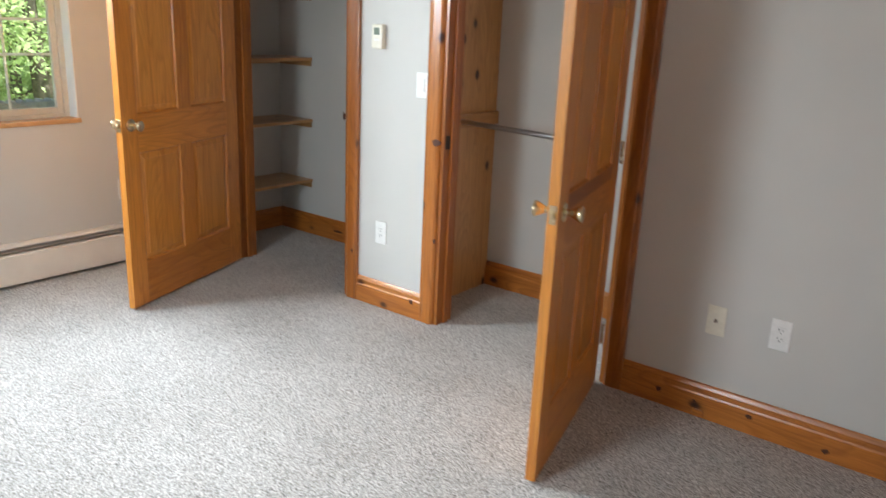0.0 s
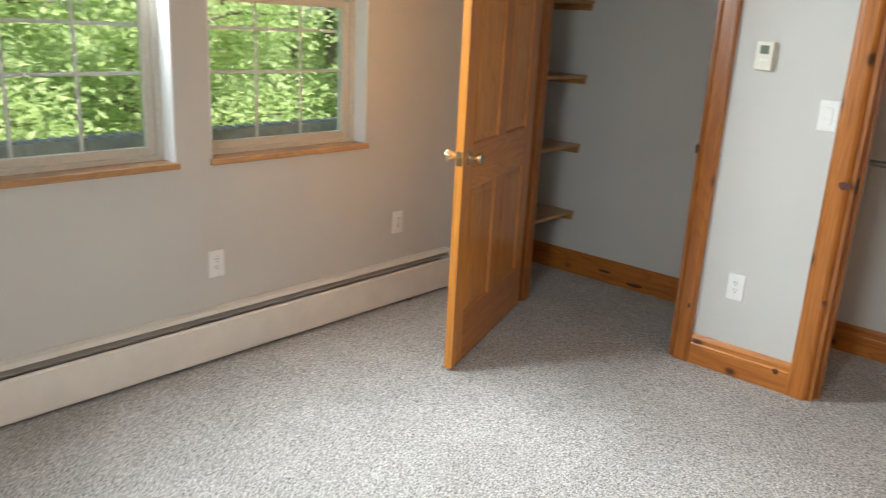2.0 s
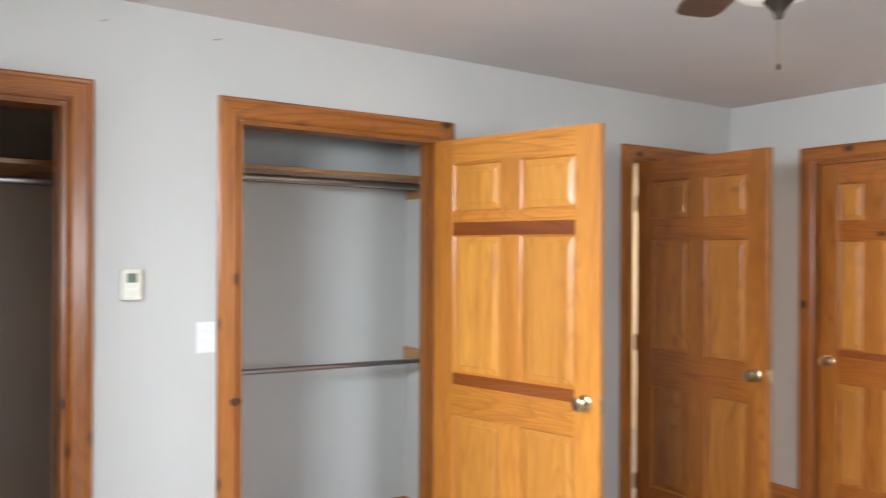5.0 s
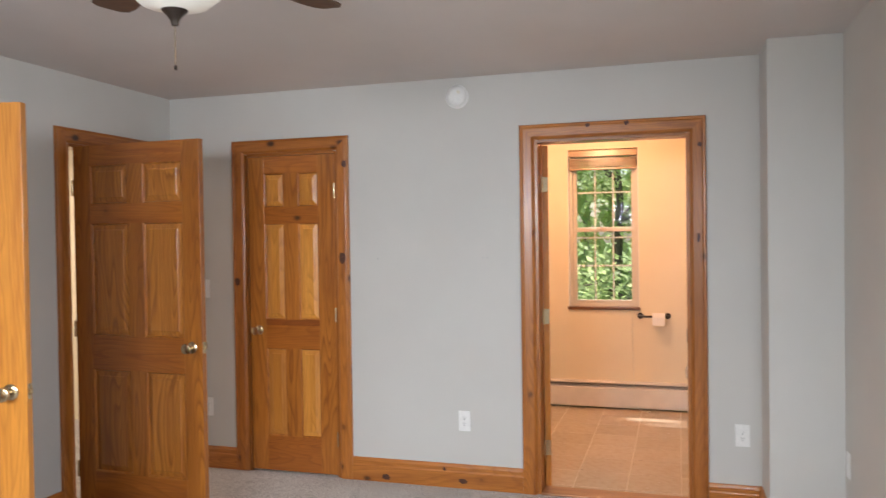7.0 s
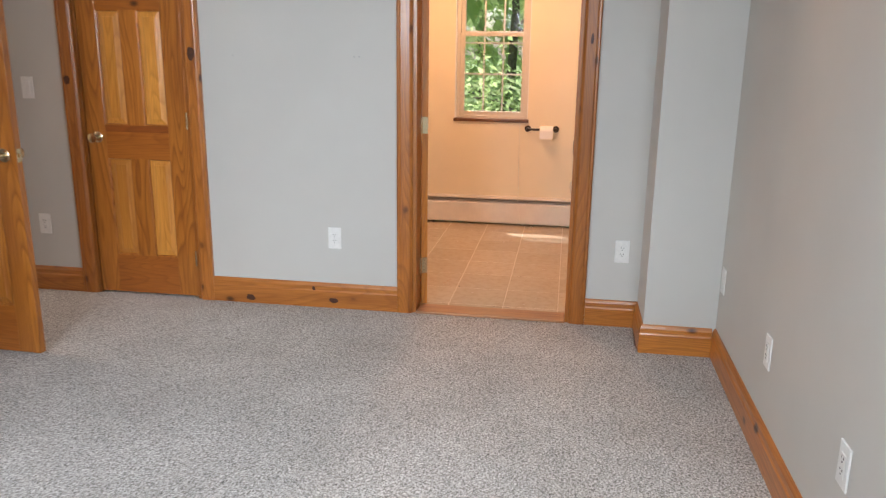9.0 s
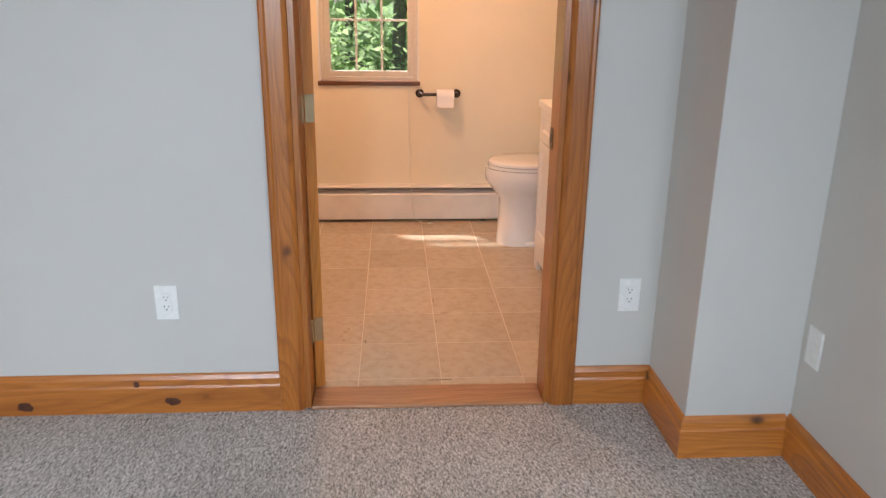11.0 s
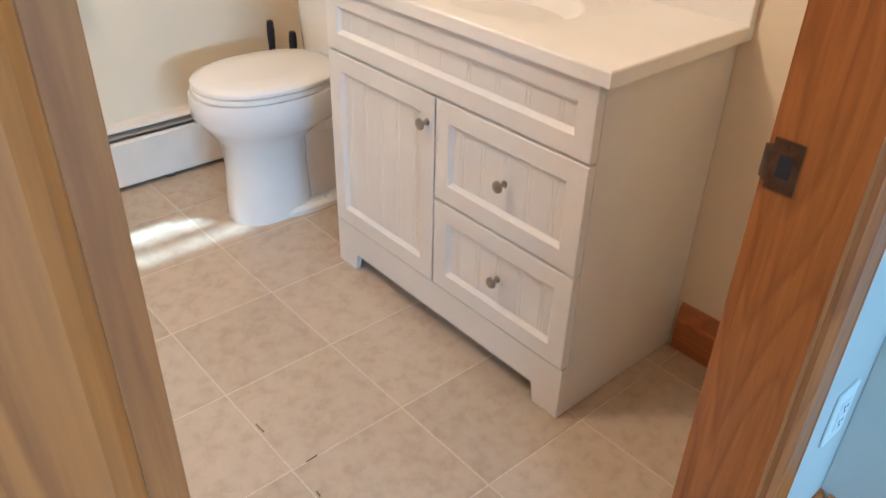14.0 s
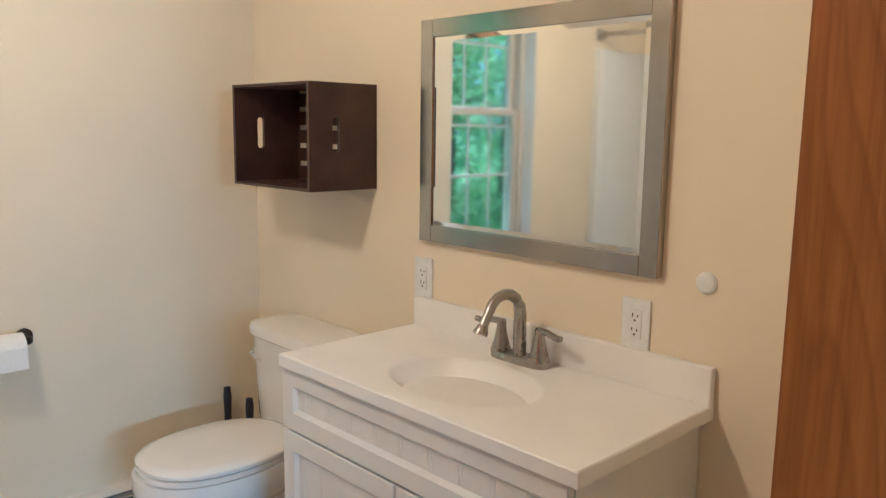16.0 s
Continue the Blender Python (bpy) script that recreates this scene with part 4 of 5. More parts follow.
chain = part("pull_chain", tube(bmesh.new(), [(0, 0, H - 0.365), (0, 0, H - 0.472)], 0.0016, 6), BRASS, fan)
part("chain_bob", lathe(bmesh.new(), [(0.001, H - 0.47), (0.004, H - 0.474), (0.004, H - 0.482), (0.0001, H - 0.486)], 10), BRONZE, chain, smooth=True)

# ---- vanity ----
VX0, VX1, VF, VB = 1.624, 2.538, -0.462, BS
van = thing("vanity_cabinet", "white bathroom vanity with beadboard door and two drawers", "vanity cabinet")
part("side_panel", boxes((VX0, VX0 + 0.018, VB + 0.002, VF - 0.018, 0.002, 0.845), bevel=0.001), CABINET, van)
part("side_panel", boxes((VX1 - 0.018, VX1, VB + 0.002, VF - 0.018, 0.002, 0.845), bevel=0.001), CABINET, van)
part("carcass", boxes((VX0 + 0.018, VX1 - 0.018, VB + 0.002, VF - 0.022, 0.10, 0.84)), CABINET, van)
bm = bmesh.new()
outline = [(VX0, 0.0015), (VX0 + 0.08, 0.0015), (VX0 + 0.09, 0.058), (VX1 - 0.095, 0.058), (VX1 - 0.085, 0.0015), (VX1, 0.0015), (VX1, 0.150), (VX0, 0.150)]
loft(bm, [[Vector((x, y, z)) for x, z in outline] for y in (VF - 0.018, VF)])
part("base_apron", bm, CABINET, van, "footed apron board")


def shaker(name, x0, x1, z0, z1, grooves, rail=0.05):
    """A framed front with a recessed, beaded panel."""
    y0, y1 = VF - 0.018, VF + 0.003
    bm = bmesh.new()
    loops = []
    for d, y in ((0, y0), (0, y1 - 0.0018), (0.0018, y1), (rail - 0.0018, y1), (rail, y1 - 0.0018), (rail, y0)):
        loops.append([bm.verts.new((x, y, z)) for x, z in ((x0 + d, z0 + d), (x1 - d, z0 + d), (x1 - d, z1 - d), (x0 + d, z1 - d))])
    for r, s in zip(loops, loops[1:] + loops[:1]):
        for k in range(4):
            bm.faces.new((r[k], r[(k + 1) % 4], s[(k + 1) % 4], s[k]))
    f = part(name, bm, CABINET, van)
    bm = bmesh.new()
    a, b, yp, d = x0 + rail, x1 - rail, y1 - 0.011, 0.0013
    pts = [(a, yp)]
    for k in range(grooves):
        c = a + (b - a) * (k + 0.5) / grooves
        for off in (-0.006, 0.006):
            pts += [(c + off - 0.0025, yp), (c + off, yp - d), (c + off + 0.0025, yp)]
    pts += [(b, yp)]
    lower, upper = [bm.verts.new((x, y, z0 + rail)) for x, y in pts], [bm.verts.new((x, y, z1 - rail)) for x, y in pts]
    for k in range(len(pts) - 1):
        bm.faces.new((lower[k], lower[k + 1], upper[k + 1], upper[k]))
    part("beaded_panel", bm, CABINET, f)
    bm = bmesh.new()
    r0 = [bm.verts.new((x, y1 - 0.001, z)) for x, z in ((a - 0.001, z0 + rail - 0.001), (b + 0.001, z0 + rail - 0.001), (b + 0.001, z1 - rail + 0.001), (a - 0.001, z1 - rail + 0.001))]
    r1 = [bm.verts.new((x, yp + 0.0005, z)) for x, z in ((a + 0.009, z0 + rail + 0.009), (b - 0.009, z0 + rail + 0.009), (b - 0.009, z1 - rail - 0.009), (a + 0.009, z1 - rail - 0.009))]
    for k in range(4):
        bm.faces.new((r0[k], r0[(k + 1) % 4], r1[(k + 1) % 4], r1[k]))
    part("panel_bevel", bm, CABINET, f)
    return f


def cab_knob(parent, x, z):
    part("pull_knob", lathe(bmesh.new(), [(0.009, 0), (0.009, 0.002), (0.005, 0.004), (0.0048, 0.014), (0.010, 0.018), (0.0148, 0.022), (0.0142, 0.026), (0.008, 0.029), (0.0001, 0.0295)], 18, pose(x, VF + 0.003, z, -90)), NICKEL, parent, "brushed nickel knob", smooth=True)


MIDX = 2.090
shaker("false_front", VX0 + 0.002, VX1 - 0.002, 0.6835, 0.848, 9, 0.048)
door = shaker("door", MIDX + 0.003, VX1 - 0.002, 0.154, 0.6765, 5)
d_up = shaker("drawer", VX0 + 0.002, MIDX - 0.003, 0.4155, 0.6765, 5)
d_lo = shaker("drawer", VX0 + 0.002, MIDX - 0.003, 0.154, 0.4085, 5)
cab_knob(door, 2.118, 0.607)
cab_knob(d_up, 1.848, 0.55)
cab_knob(d_lo, 1.848, 0.292)

top = thing("countertop", "white cultured marble countertop with oval basin", "countertop")
TX0, TX1, TF, TZ0, TZ1 = 1.597, 2.532, -0.447, 0.850, 0.882
bm, cx, cy, rx, ry, seg = bmesh.new(), 2.075, -0.655, 0.205, 0.145, 48


def rim(k):
    """Point of the slab's outline in the direction of oval step k."""
    c, s = math.cos(2 * math.pi * k / seg), math.sin(2 * math.pi * k / seg)
    reach = min((((TX1 if c > 0 else TX0) - cx) / c) if abs(c) > 1e-6 else 9, (((TF if s > 0 else VB + 0.002) - cy) / s) if abs(s) > 1e-6 else 9)
    return cx + reach * c, cy + reach * s


def ring(scale, z):
    return [bm.verts.new((cx + rx * scale * math.cos(2 * math.pi * k / seg), cy + ry * scale * math.sin(2 * math.pi * k / seg), z)) for k in range(seg)]


outline = [rim(k) for k in range(seg)]
for corner in ((TX0, TF), (TX1, TF), (TX0, VB + 0.002), (TX1, VB + 0.002)):
    near = min(range(seg), key=lambda k: (outline[k][0] - corner[0]) ** 2 + (outline[k][1] - corner[1]) ** 2)
    outline[near] = corner
edge_rows = [[bm.verts.new((x, y, z)) for x, y in outline] for z in (TZ0, TZ1 - 0.003)]
edge_rows.append([bm.verts.new((x + 0.003 * (x < TX0 + 1e-4) - 0.003 * (x > TX1 - 1e-4), y - 0.003 * (y > TF - 1e-4), TZ1)) for x, y in outline])
rows = edge_rows + [ring(s, z) for s, z in ((1.03, TZ1), (1.0, TZ1 - 0.002), (0.96, TZ1 - 0.008), (0.86, TZ1 - 0.032), (0.70, TZ1 - 0.066), (0.45, TZ1 - 0.100), (0.12, TZ1 - 0.118))]
for a, b in zip(rows, rows[1:]):
    for k in range(seg):
        bm.faces.new((a[k], a[(k + 1) % seg], b[(k + 1) % seg], b[k]))
bm.faces.new(rows[-1])
part("slab", bm, STONE, top, smooth=True)
part("backsplash", boxes((TX0, TX1, VB + 0.0005, VB + 0.021, TZ1 - 0.002, 0.966), bevel=0.004), STONE, top)
part("drain", lathe(bmesh.new(), [(0.024, TZ1 - 0.1175), (0.022, TZ1 - 0.114), (0.0001, TZ1 - 0.113)], 20, Matrix.Translation((cx, cy, 0))), CHROME, top, smooth=True)

fau = thing("faucet", "brushed nickel two-handle arc faucet on the vanity top", "faucet", at=pose(cx + 0.002, -0.857, TZ1))
bm = bmesh.new()
loft(bm, [oval(0, 0, z, 0.088 * s, 0.028 * s, 32, 3.0) for z, s in ((0, 1.0), (0.012, 1.0), (0.018, 0.93))])
part("deck_plate", bm, NICKEL, fau, smooth=True)
arc = [(0, 0, 0.015), (0, 0.002, 0.09)] + [(0, 0.062 - 0.060 * math.cos(a), 0.122 + 0.058 * math.sin(a)) for a in (0.0, 0.4, 0.8, 1.2, 1.6, 2.0, 2.4)] + [(0, 0.125, 0.132), (0, 0.138, 0.110)]
part("spout", tube(bmesh.new(), arc, 0.0170, 16, 0.0108), NICKEL, fau, smooth=True)
part("spout_tip", lathe(bmesh.new(), [(0.0125, 0.0), (0.018, -0.016), (0.018, -0.022), (0.0001, -0.022)], 18, Matrix.Translation((0, 0.136, 0.114)) @ pose(0, 0, 0, 28)), NICKEL, fau, smooth=True)
for x in (-0.062, 0.062):
    part("handle_base", lathe(bmesh.new(), [(0.027, 0.012), (0.026, 0.022), (0.018, 0.045), (0.0125, 0.075), (0.0125, 0.094), (0.009, 0.098), (0.0001, 0.099)], 20, Matrix.Translation((x, 0, 0))), NICKEL, fau, smooth=True)
    s = math.copysign(1, x)
    part("lever", tube(bmesh.new(), [(x - s * 0.006, 0, 0.092), (x + s * 0.03, 0.006, 0.092), (x + s * 0.06, 0.012, 0.086), (x + s * 0.075, 0.015, 0.088)], 0.0085, 12, 0.0075), NICKEL, fau, smooth=True)

mir = thing("wall_mirror", "rectangular wall mirror with a pewter metal frame", "mirror")
MX0, MX1, MZ0, MZ1, MF = 1.737, 2.507, 1.136, 1.748, BS + 0.024
fw = 0.047
for r, nm in (((MX0, MX0 + fw, MZ0, MZ1), "frame_side"), ((MX1 - fw, MX1, MZ0, MZ1), "frame_side"), ((MX0 + fw, MX1 - fw, MZ0, MZ0 + fw), "frame_rail"), ((MX0 + fw, MX1 - fw, MZ1 - fw, MZ1), "frame_rail")):
    part(nm, boxes((r[0], r[1], BS + 0.001, MF, r[2], r[3]), bevel=0.0012), PEWTER, mir)
ix0, ix1, iz0, iz1 = MX0 + fw - 0.002, MX1 - fw + 0.002, MZ0 + fw - 0.002, MZ1 - fw + 0.002
bm = bmesh.new()
rect = lambda d, y: [Vector((ix0 + d, y, iz0 + d)), Vector((ix1 - d, y, iz0 + d)), Vector((ix1 - d, y, iz1 - d)), Vector((ix0 + d, y, iz1 - d))]
loft(bm, [rect(0, BS + 0.006), rect(0, BS + 0.0185), rect(0.016, BS + 0.0205)])
part("mirror_glass", bm, MIRROR, mir, "silvered bevelled glass")
bumper = single("door_bumper", lathe(bmesh.new(), [(0.024, 0), (0.024, 0.003), (0.020, 0.008), (0.012, 0.010), (0.0001, 0.010)], 24, pose(1.632, BS, 1.141, -90)), WHITE, "round white wall bumper disc", "wall bumper", smooth=True)

# ---- toilet ----
toi = thing("toilet", "white porcelain toilet with closed lid", "toilet", at=pose(2.962, BS + 0.002, 0))
KZ = 1.13  # comfort-height bowl
body = bmesh.new()
rows = [oval(0, y - 0.02, KZ * z, rx, ry, 32, p) for y, z, rx, ry, p in (
    (0.49, 0.0, 0.112, 0.146, 2.6), (0.49, 0.02, 0.111, 0.145, 2.6), (0.488, 0.16, 0.104, 0.138, 2.4), (0.482, 0.24, 0.110, 0.146, 2.3), (0.465, 0.275, 0.136, 0.195, 2.2),
    (0.441, 0.300, 0.165, 0.240, 2.2), (0.436, 0.330, 0.182, 0.271, 2.2), (0.435, 0.37, 0.188, 0.278, 2.2), (0.435, 0.395, 0.185, 0.275, 2.2))]
loft(body, rows)
part("bowl", body, PORCELAIN, toi, smooth=True)
part("foot_flange", loft(bmesh.new(), [oval(0, 0.32, z, rx, ry, 28, 3) for z, rx, ry in ((0.001, 0.130, 0.20), (0.018, 0.130, 0.20), (0.030, 0.118, 0.19))]), PORCELAIN, toi, smooth=True)
part("trapway", loft(bmesh.new(), [oval(0, y, z, rx, ry, 24, 2.4) for y, z, rx, ry in ((0.26, 0.02, 0.082, 0.14), (0.25, 0.10, 0.072, 0.13), (0.24, 0.19, 0.078, 0.14), (0.26, 0.27, 0.095, 0.17), (0.29, 0.33, 0.12, 0.21))]), PORCELAIN, toi, smooth=True)
bm = bmesh.new()
loft(bm, [oval(0, 0.165, KZ * z, rx, 0.155, 24, 4) for z, rx in ((0.25, 0.12), (0.33, 0.17), (0.385, 0.185), (0.397, 0.18))])
part("tank_deck", bm, PORCELAIN, toi, smooth=True)
seat = bmesh.new()
loft(seat, [oval(0, 0.435, z + 0.0512, 0.182 * s, 0.242 * s, 36, 2.3) for z, s in ((0.396, 0.97), (0.399, 1.0), (0.412, 1.0), (0.415, 0.985))])
part("seat", seat, PORCELAIN, toi, smooth=True)
lid = bmesh.new()
loft(lid, [oval(0, 0.432, z + 0.0512, 0.184 * s, 0.244 * s, 36, 2.3) for z, s in ((0.417, 0.98), (0.420, 1.0), (0.430, 1.0), (0.438, 0.96), (0.443, 0.86), (0.446, 0.5))])
part("lid", lid, PORCELAIN, toi, smooth=True)
for x in (-0.075, 0.075):
    part("lid_hinge", boxes((x - 0.022, x + 0.022, 0.175, 0.215, 0.447, 0.484), bevel=0.006), PORCELAIN, toi)
bm = bmesh.new()
loft(bm, [oval(0, 0.105, z, rx, ry, 32, 5) for z, rx, ry in ((0.44, 0.190, 0.088), (0.45, 0.198, 0.093), (0.60, 0.213, 0.096), (0.755, 0.222, 0.1))])
part("tank", bm, PORCELAIN, toi, smooth=True)
bm = bmesh.new()
loft(bm, [oval(0, 0.107, z, rx, ry, 32, 5) for z, rx, ry in ((0.755, 0.226, 0.104), (0.76, 0.232, 0.109), (0.785, 0.232, 0.109), (0.795, 0.226, 0.104), (0.798, 0.2, 0.085))])
part("tank_lid", bm, PORCELAIN, toi, smooth=True)
lever = part("flush_lever", lathe(bmesh.new(), [(0.013, 0), (0.013, 0.012), (0.006, 0.015), (0.006, 0.024)], 14, pose(0.165, 0.2, 0.70, -90)), CHROME, toi, "chrome flush lever", smooth=True)
part("lever_arm", tube(bmesh.new(), [(0.165, 0.222, 0.70), (0.135, 0.226, 0.697), (0.10, 0.226, 0.69)], 0.006, 10, 0.008), CHROME, lever, smooth=True)
for x in (-0.1, 0.1):
    part("bolt_cap", lathe(bmesh.new(), [(0.014, 0.018), (0.014, 0.034), (0.008, 0.04), (0.0001, 0.041)], 14, Matrix.Translation((x * 1.1, 0.30, 0))), PORCELAIN, toi, smooth=True)
for x, y, z in ((3.385, -0.755, 0.50), (3.245, -0.765, 0.492)):
    b = thing("toilet_brush", "navy-handled brush in a white holder beside the toilet", "toilet brush", "brushes by the toilet", at=pose(x, y, 0))
    part("holder", lathe(bmesh.new(), [(0.045, 0), (0.047, 0.005), (0.042, 0.10), (0.036, 0.13), (0.034, 0.13)], 20), WHITE, b, smooth=True)
    part("shaft", tube(bmesh.new(), [(0, 0, 0.08), (0, 0, 0.36)], 0.006, 10), CHROME, b, smooth=True)
    part("handle", lathe(bmesh.new(), [(0.010, 0.33), (0.014, 0.345), (0.0125, 0.40), (0.015, 0.46), (0.012, z), (0.0001, z + 0.004)], 16), NAVY, b, smooth=True)

# ---- wall crate and paper holder ----
crate = thing("wooden_crate", "dark espresso slatted crate mounted as a wall shelf", "crate")
KX0, KX1, KZ0, KZ1, KF = 2.728, 3.155, 1.268, 1.582, -0.682


def crate_end(x0, x1):
    """An end board with a slotted hand hole."""
    bm = bmesh.new()
    ym, hz, hy, hh = (BS + KF) / 2 + 0.03, 1.432, 0.013, 0.038
    hole, outer, count = [], [], 40
    half_y, half_z, mid_z, mid_y = (KF - BS - 0.002) / 2, (KZ1 - KZ0) / 2, (KZ0 + KZ1) / 2, (KF + BS + 0.002) / 2
    for k in range(count):
        a = 2 * math.pi * k / count
        c, s = math.cos(a), math.sin(a)
        hole.append((ym + hy * c, hz + math.copysign(hh, s) + hy * s))
        big = max(abs(c), abs(s))
        outer.append((mid_y + half_y * c / big, mid_z + half_z * s / big))
    rings = [[bm.verts.new((x, y, z)) for y, z in pts] for x, pts in ((x0, hole), (x0, outer), (x1, outer), (x1, hole))]
    for a, b in zip(rings, rings[1:] + rings[:1]):
        for k in range(count):
            bm.faces.new((a[k], a[(k + 1) % count], b[(k + 1) % count], b[k]))
    return bm


part("end_board", crate_end(KX0, KX0 + 0.012), ESPRESSO, crate)
part("end_board", crate_end(KX1 - 0.012, KX1), ESPRESSO, crate)
slats = 4
dd = (KF - BS) / slats
for z in (KZ0, KZ1 - 0.009):
    for k in range(slats):
        part("slat", boxes((KX0 + 0.0125, KX1 - 0.0125, BS + 0.003 + k * dd, BS + (k + 1) * dd - 0.012 + (0.012 if k == slats - 1 else 0), z, z + 0.009), bevel=0.001), ESPRESSO, crate)
for k in range(5):
    z = KZ0 + 0.010 + k * (KZ1 - KZ0 - 0.012) / 5
    part("back_slat", boxes((KX0 + 0.0125, KX1 - 0.0125, BS + 0.002, BS + 0.011, z, z + 0.044), bevel=0.001), ESPRESSO, crate)

tp = thing("toilet_paper_holder", "dark bronze pipe-style paper holder on the wall", "paper holder", at=pose(BX, -0.008, 0.80))
for y in (-0.095, 0.13):
    part("flange", lathe(bmesh.new(), [(0.026, 0), (0.026, 0.004), (0.022, 0.008), (0.012, 0.010), (0.011, 0.02)], 20, pose(0, y, 0, 0, -90)), BRONZE, tp, smooth=True)
    part("elbow", tube(bmesh.new(), [(-0.012, y, 0), (-0.05, y, 0), (-0.062, y * 0.97, 0), (-0.068, y * 0.88, 0)], 0.012, 12), BRONZE, tp, smooth=True)
part("bar", tube(bmesh.new(), [(-0.068, -0.086, 0), (-0.068, 0.12, 0)], 0.0095, 12), BRONZE, tp, smooth=True)
roll = thing("toilet_paper", "partly used white toilet paper roll", "toilet paper", at=pose(BX - 0.068, -0.030, 0.784))
part("roll", lathe(bmesh.new(), [(0.021, -0.052), (0.046, -0.052), (0.047, 0), (0.046, 0.052), (0.021, 0.052)], 28, pose(0, 0, 0, 90)), PAPER, roll, smooth=True)
bm = bmesh.new()
loft(bm, [[Vector((x, y, z)) for x, z in ((-0.0462, 0.01), (-0.0474, 0.01), (-0.050, -0.055), (-0.0488, -0.055))] for y in (-0.05, 0.05)])
part("loose_sheet", bm, PAPER, roll)

# ---- tub, shower rod and bathroom lamp ----
TUBW = plain("tub_acrylic", (0.82, 0.82, 0.80), 0.15, scale=3, vary=0.02)
tub = thing("bathtub", "white acrylic tub with white wall surround", "bathtub")
part("apron", boxes((IN + 0.25, BX - 0.07, 1.245, 1.275, 0.0, 0.44), bevel=0.006), TUBW, tub)
part("tub_rim", boxes((IN + 0.25, BX - 0.002, 1.245, 1.31, 0.44, 0.47), (IN + 0.25, BX - 0.002, BN - 0.06, BN - 0.001, 0.44, 0.47), bevel=0.006), TUBW, tub)
part("tub_floor", boxes((IN + 0.25, BX - 0.002, 1.28, BN - 0.002, 0.02, 0.09)), TUBW, tub)
part("surround_end", boxes((BX - 0.022, BX - 0.001, 1.225, BN - 0.001, 0.471, 1.90), bevel=0.006), TUBW, tub)
part("surround_column", boxes((BX - 0.05, BX - 0.0225, 1.225, 1.30, 0.471, 1.898), bevel=0.008), TUBW, tub)
part("surround_back", boxes((IN + 0.25, BX - 0.023, BN - 0.022, BN - 0.001, 0.471, 1.90), bevel=0.006), TUBW, tub)
part("surround_front", boxes((IN + 0.001, IN + 0.249, 1.225, BN - 0.001, 0.0, 1.90), bevel=0.006), TUBW, tub)
rod = thing("shower_rod", "brushed nickel shower curtain rod", "shower rod")
part("rod", tube(bmesh.new(), [(IN + 0.01, 1.29, 1.975), (BX - 0.01, 1.27, 1.975)], 0.0125, 14), NICKEL, rod, smooth=True)
for x, d in ((IN, 90), (BX, -90)):
    part("flange", lathe(bmesh.new(), [(0.036, 0.0), (0.036, 0.006), (0.026, 0.016), (0.016, 0.045)], 20, pose(x, 1.28 if d > 0 else 1.27, 1.975, 0, d)), NICKEL, rod, smooth=True)
lampb = thing("ceiling_light", "lit opal dome light on the bathroom ceiling", "ceiling light", at=pose(2.35, 0.52, 0))
part("base", lathe(bmesh.new(), [(0.14, H - 0.0005), (0.14, H - 0.025), (0.13, H - 0.03)], 32), NICKEL, lampb, smooth=True)
part("dome", lathe(bmesh.new(), [(0.128, H - 0.031), (0.12, H - 0.055), (0.085, H - 0.082), (0.03, H - 0.092), (0.0001, H - 0.093)], 32), BATHGLASS, lampb, smooth=True)

# ---- outside ----
struct("ground", boxes((-400, 400, -400, 400, -3.4, -3.3)), GRASS, "grassy ground far below the windows", "ground")
# Unseen eave and roof, added; their east edge sets the floor's sun patch.
struct("eave_east", boxes((BX + 0.2, BX + 0.42, -4, 6, H + 0.05, H + 0.22)), GREY, "unseen eave added above the bathroom window to trim the sun patch", "eave")
struct("roof", boxes((W - 0.7, BX + 0.42, S - 0.7, 6, H + 0.22, H + 0.34)), GREY, "unseen plain roof deck added over the rooms to block the sun", "roof")
struct("wall_lower_storey", boxes((W - 0.22, E + 0.06, S - 0.2, 5.5, -3.3, -0.121), (E + 0.0605, BX + 0.2, BS - 0.1, BN + 0.1, -3.3, -0.121)), GREY, "plain lower storey wall below the rooms", "wall")
gut = single("rain_gutter", bmesh.new(), GREY, "grey ribbed roof edge below the windows", "gutter")
bm = bmesh.new()
loft(bm, [[Vector((x, y, z)) for x, z in ((-4.49, 0.895), (-4.56, 0.895), (-4.575, 0.935), (-4.56, 0.945), (-4.49, 0.94))] for y in (-1.5, 4.5)])
for k in range(110):
    y = -1.45 + 0.054 * k
    box(bm, -4.572, -4.49, y, y + 0.018, 0.944, 0.951)
bm.to_mesh(gut.data)
bm.free()


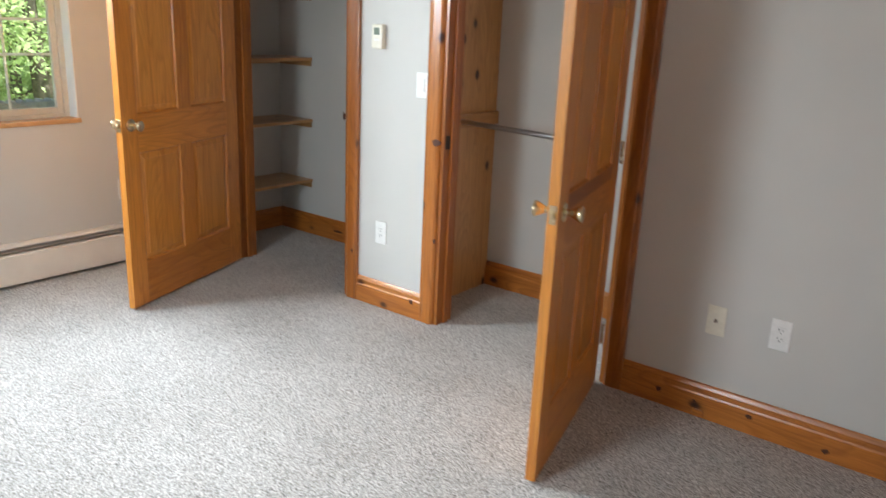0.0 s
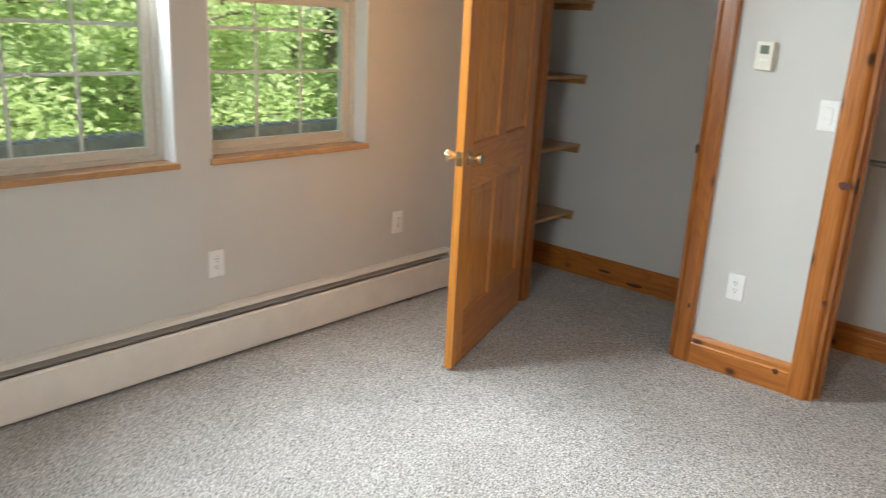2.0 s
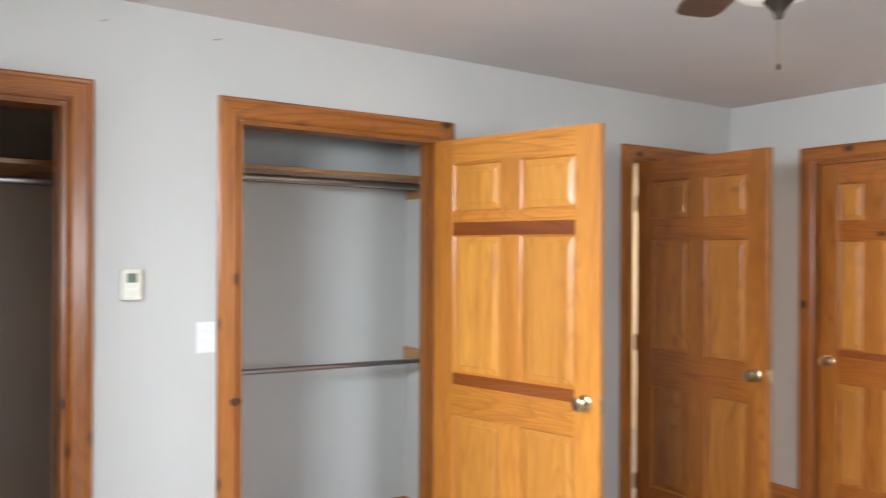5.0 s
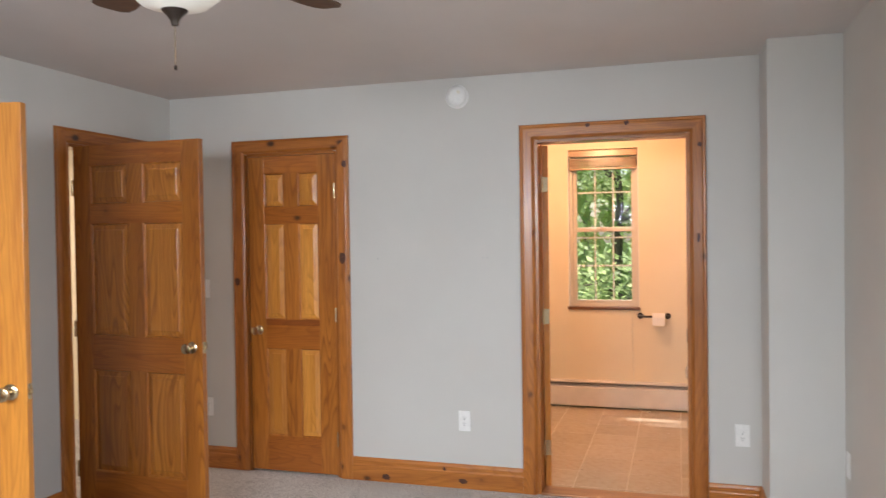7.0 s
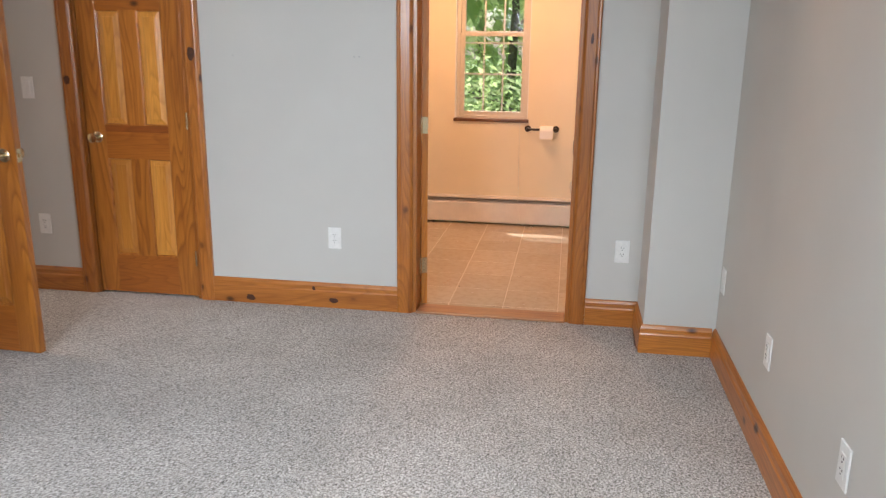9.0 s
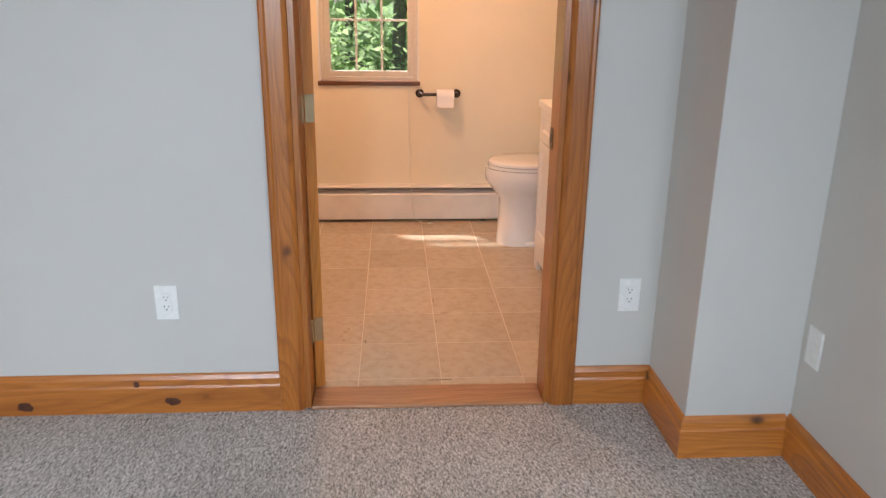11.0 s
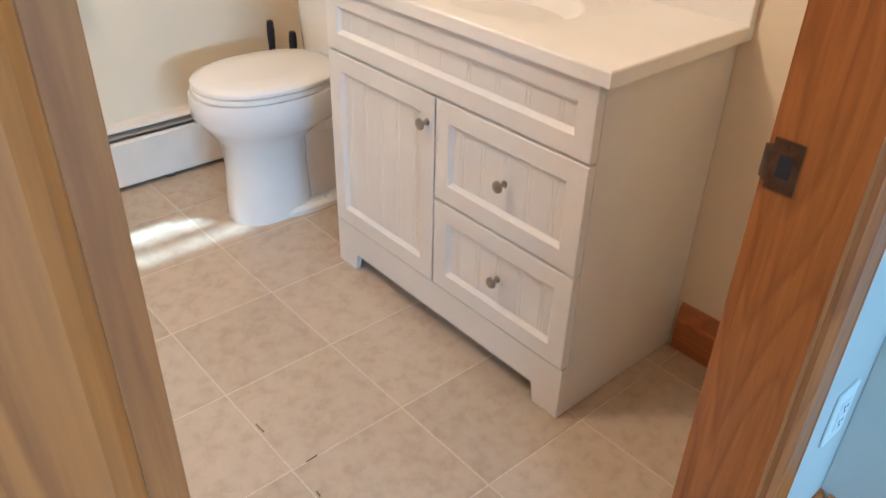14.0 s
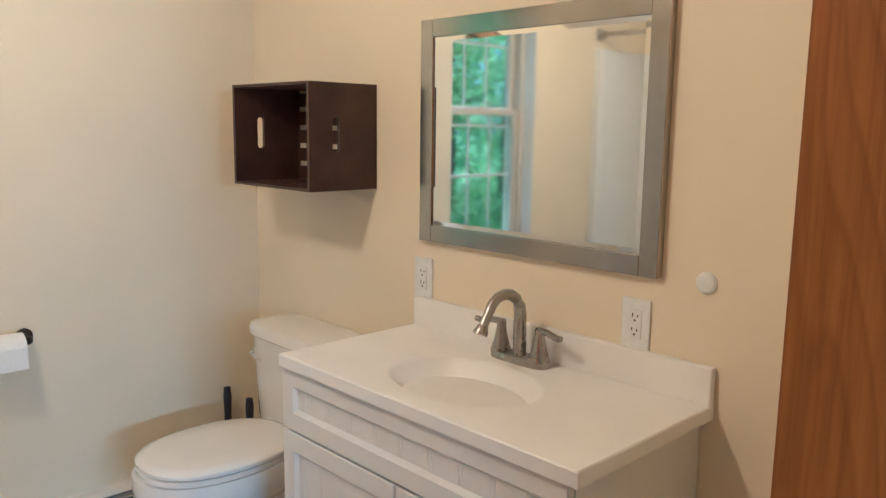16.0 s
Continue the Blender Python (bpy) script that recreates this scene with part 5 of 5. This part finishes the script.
def tree_mesh(seed, height, spread, leaves):
    rng = random.Random(seed)
    trunk = bmesh.new()
    tube(trunk, [(0, 0, 0), (0.1, 0.05, height * 0.35), (0.0, 0.12, height * 0.7), (0.1, 0.0, height * 0.95)], 0.17, 9, 0.04)
    tips = []
    for k in range(16):
        a, z = rng.uniform(0, 6.28), height * rng.uniform(0.18, 0.9)
        r = spread * (1.05 - 0.6 * z / height) * rng.uniform(0.6, 1.0)
        end = Vector((r * math.cos(a), r * math.sin(a), z + rng.uniform(0.2, 1.0)))
        tube(trunk, [(0.05, 0.05, z), tuple(Vector((0.05, 0.05, z)).lerp(end, 0.5) + Vector((0, 0, 0.15))), tuple(end)], 0.05, 6, 0.012)
        tips += [Vector((0.05, 0.05, z)).lerp(end, f) for f in (0.5, 0.75, 1.0)]
    vs, fs = [], []
    for k in range(leaves):
        c = rng.choice(tips) + Vector((rng.gauss(0, 0.36), rng.gauss(0, 0.36), rng.gauss(0, 0.3)))
        q = Euler((rng.uniform(-0.9, 0.9), rng.uniform(-0.9, 0.9), rng.uniform(0, 6.28))).to_matrix()
        s = rng.uniform(0.03, 0.075)
        i = len(vs)
        vs += [c + q @ Vector(p) * s for p in ((-1, 0, 0), (-0.2, 0.55, 0.12), (1.1, 0, -0.1), (-0.2, -0.55, 0.12))]
        fs += [(i, i + 1, i + 2, i + 3)]
    crown = bpy.data.meshes.new("crown")
    crown.from_pydata([tuple(v) for v in vs], [], fs)
    crown.materials.append(LEAVES)
    return mesh_of("trunk", trunk, BARK, True), crown


kinds = [tree_mesh(s, h, w, 22000) for s, h, w in ((3, 8.5, 2.4), (8, 10.5, 2.7), (15, 7.0, 2.2))]
sparse = [tree_mesh(s, h, w, 11000) for s, h, w in ((21, 9.5, 2.6), (34, 8.0, 2.4))]
rng = random.Random(5)
spots = [(-12.0 - 3.0 * (k % 3) + rng.uniform(-0.6, 0.6), -9 + 1.25 * k + rng.uniform(-0.4, 0.4)) for k in range(24)]
spots += [(8.0 + 2.6 * (k % 3) + (4.5 if 6 <= k <= 8 else 0) + rng.uniform(-0.4, 0.4), -6 + 1.0 * k + rng.uniform(-0.3, 0.3)) for k in range(14)]
for k, (x, y) in enumerate(spots):
    t = thing("tree", "leafy green deciduous tree outside the window", "tree", "trees outside", at=pose(x, y, -3.31, 0, 0, rng.uniform(0, 360)))
    for nm, me in zip(("trunk", "crown"), kinds[k % 3] if x < 0 else sparse[k % 2]):
        o = new(nm, me)
        o.parent = t
FAR = leaf_mat("far_woods", (0.32, 0.44, 0.18), (0.62, 0.72, 0.42))
vs, fs = [], []
for k in range(26000):
    side = k % 2
    a = rng.uniform(-1, 1)
    x = (-21 - rng.uniform(0, 3)) if side else (14.5 + rng.uniform(0, 2))
    c = Vector((x, a * 26, rng.uniform(-3.3, 9.5 + 2.5 * math.sin(a * 9) if side else 9)))
    q = Euler((rng.uniform(-1.5, 1.5), rng.uniform(-1.5, 1.5), rng.uniform(0, 6.28))).to_matrix()
    s = rng.uniform(0.16, 0.36)
    i = len(vs)
    vs += [tuple(c + q @ Vector(p) * s) for p in ((-1, 0, 0), (-0.2, 0.6, 0.1), (1, 0, 0), (-0.2, -0.6, 0.1))]
    fs += [(i, i + 1, i + 2, i + 3)]
me = bpy.data.meshes.new("far_foliage")
me.from_pydata(vs, [], fs)
me.materials.append(FAR)
tagged(new("far_foliage", me), "dense green woodland behind the nearer trees", "woodland", kind="stuff")

# ---- bathroom floor tiles ----
P, G = 0.310, 0.0028
xs = [IN - 0.016, 1.272] + [1.272 + P * k for k in range(1, 9)]
ys = [-0.818 + P * k for k in range(-1, 11)]
shared = {}
for i in range(len(xs) - 1):
    for j in range(len(ys) - 1):
        x0, x1 = xs[i] + G / 2, min(xs[i + 1], BX) - G / 2
        y0, y1 = max(ys[j], BS) + G / 2, min(ys[j + 1], 1.245) - G / 2
        if x1 - x0 < 0.01 or y1 - y0 < 0.01:
            continue
        key = (round(x1 - x0, 3), round(y1 - y0, 3))
        if key not in shared:
            bm = bmesh.new()
            a, b = key[0] / 2, key[1] / 2
            e = 0.0015
            loft(bm, [[Vector((u * (a - d), v * (b - d), z)) for u, v in ((-1, -1), (1, -1), (1, 1), (-1, 1))] for d, z in ((0, -0.006), (0, -0.0012), (e, 0.0))])
            shared[key] = mesh_of("tile", bm, TILE)
        o = new("tile", shared[key])
        o.parent = bath_floor
        o.matrix_world = pose((x0 + x1) / 2, (y0 + y1) / 2, 0, 0, 0, 0)

# ---- small wear on the tile floor ----
CHIP = plain("dark_joint_gap", (0.05, 0.035, 0.025), 0.8)
for x, y, length, turn in ((2.05, 0.103, 0.035, 3), (1.893, 0.06, 0.03, 92), (1.60, 0.408, 0.03, 4), (1.255, 0.12, 0.09, 91), (1.80, 0.103, 0.018, -5)):
    single("joint_crack", boxes((-length / 2, length / 2, -0.0016, 0.0016, 0.0002, 0.0008)), CHIP, "dark open crack in a tile joint", "crack", "cracks in tile joints", at=pose(x, y, 0, 0, 0, turn))
FLAKE = plain("tile_flake", (0.34, 0.22, 0.13), 0.7)
flake_rng = random.Random(12)
for k in range(7):
    x, y = 1.70 + flake_rng.uniform(-0.1, 0.12), 0.47 + flake_rng.uniform(-0.04, 0.06)
    r = flake_rng.uniform(0.004, 0.010)
    bm = bmesh.new()
    loft(bm, [[Vector((r * (0.7 + 0.5 * ((i * 37 + k * 11) % 7) / 7) * math.cos(i * 0.785), r * math.sin(i * 0.785), z)) for i in range(8)] for z in (0.0002, 0.0008)])
    single("tile_chip", bm, FLAKE, "small brown worn chip in a floor tile", "chip", "worn chips in the tile", at=pose(x, y, 0))
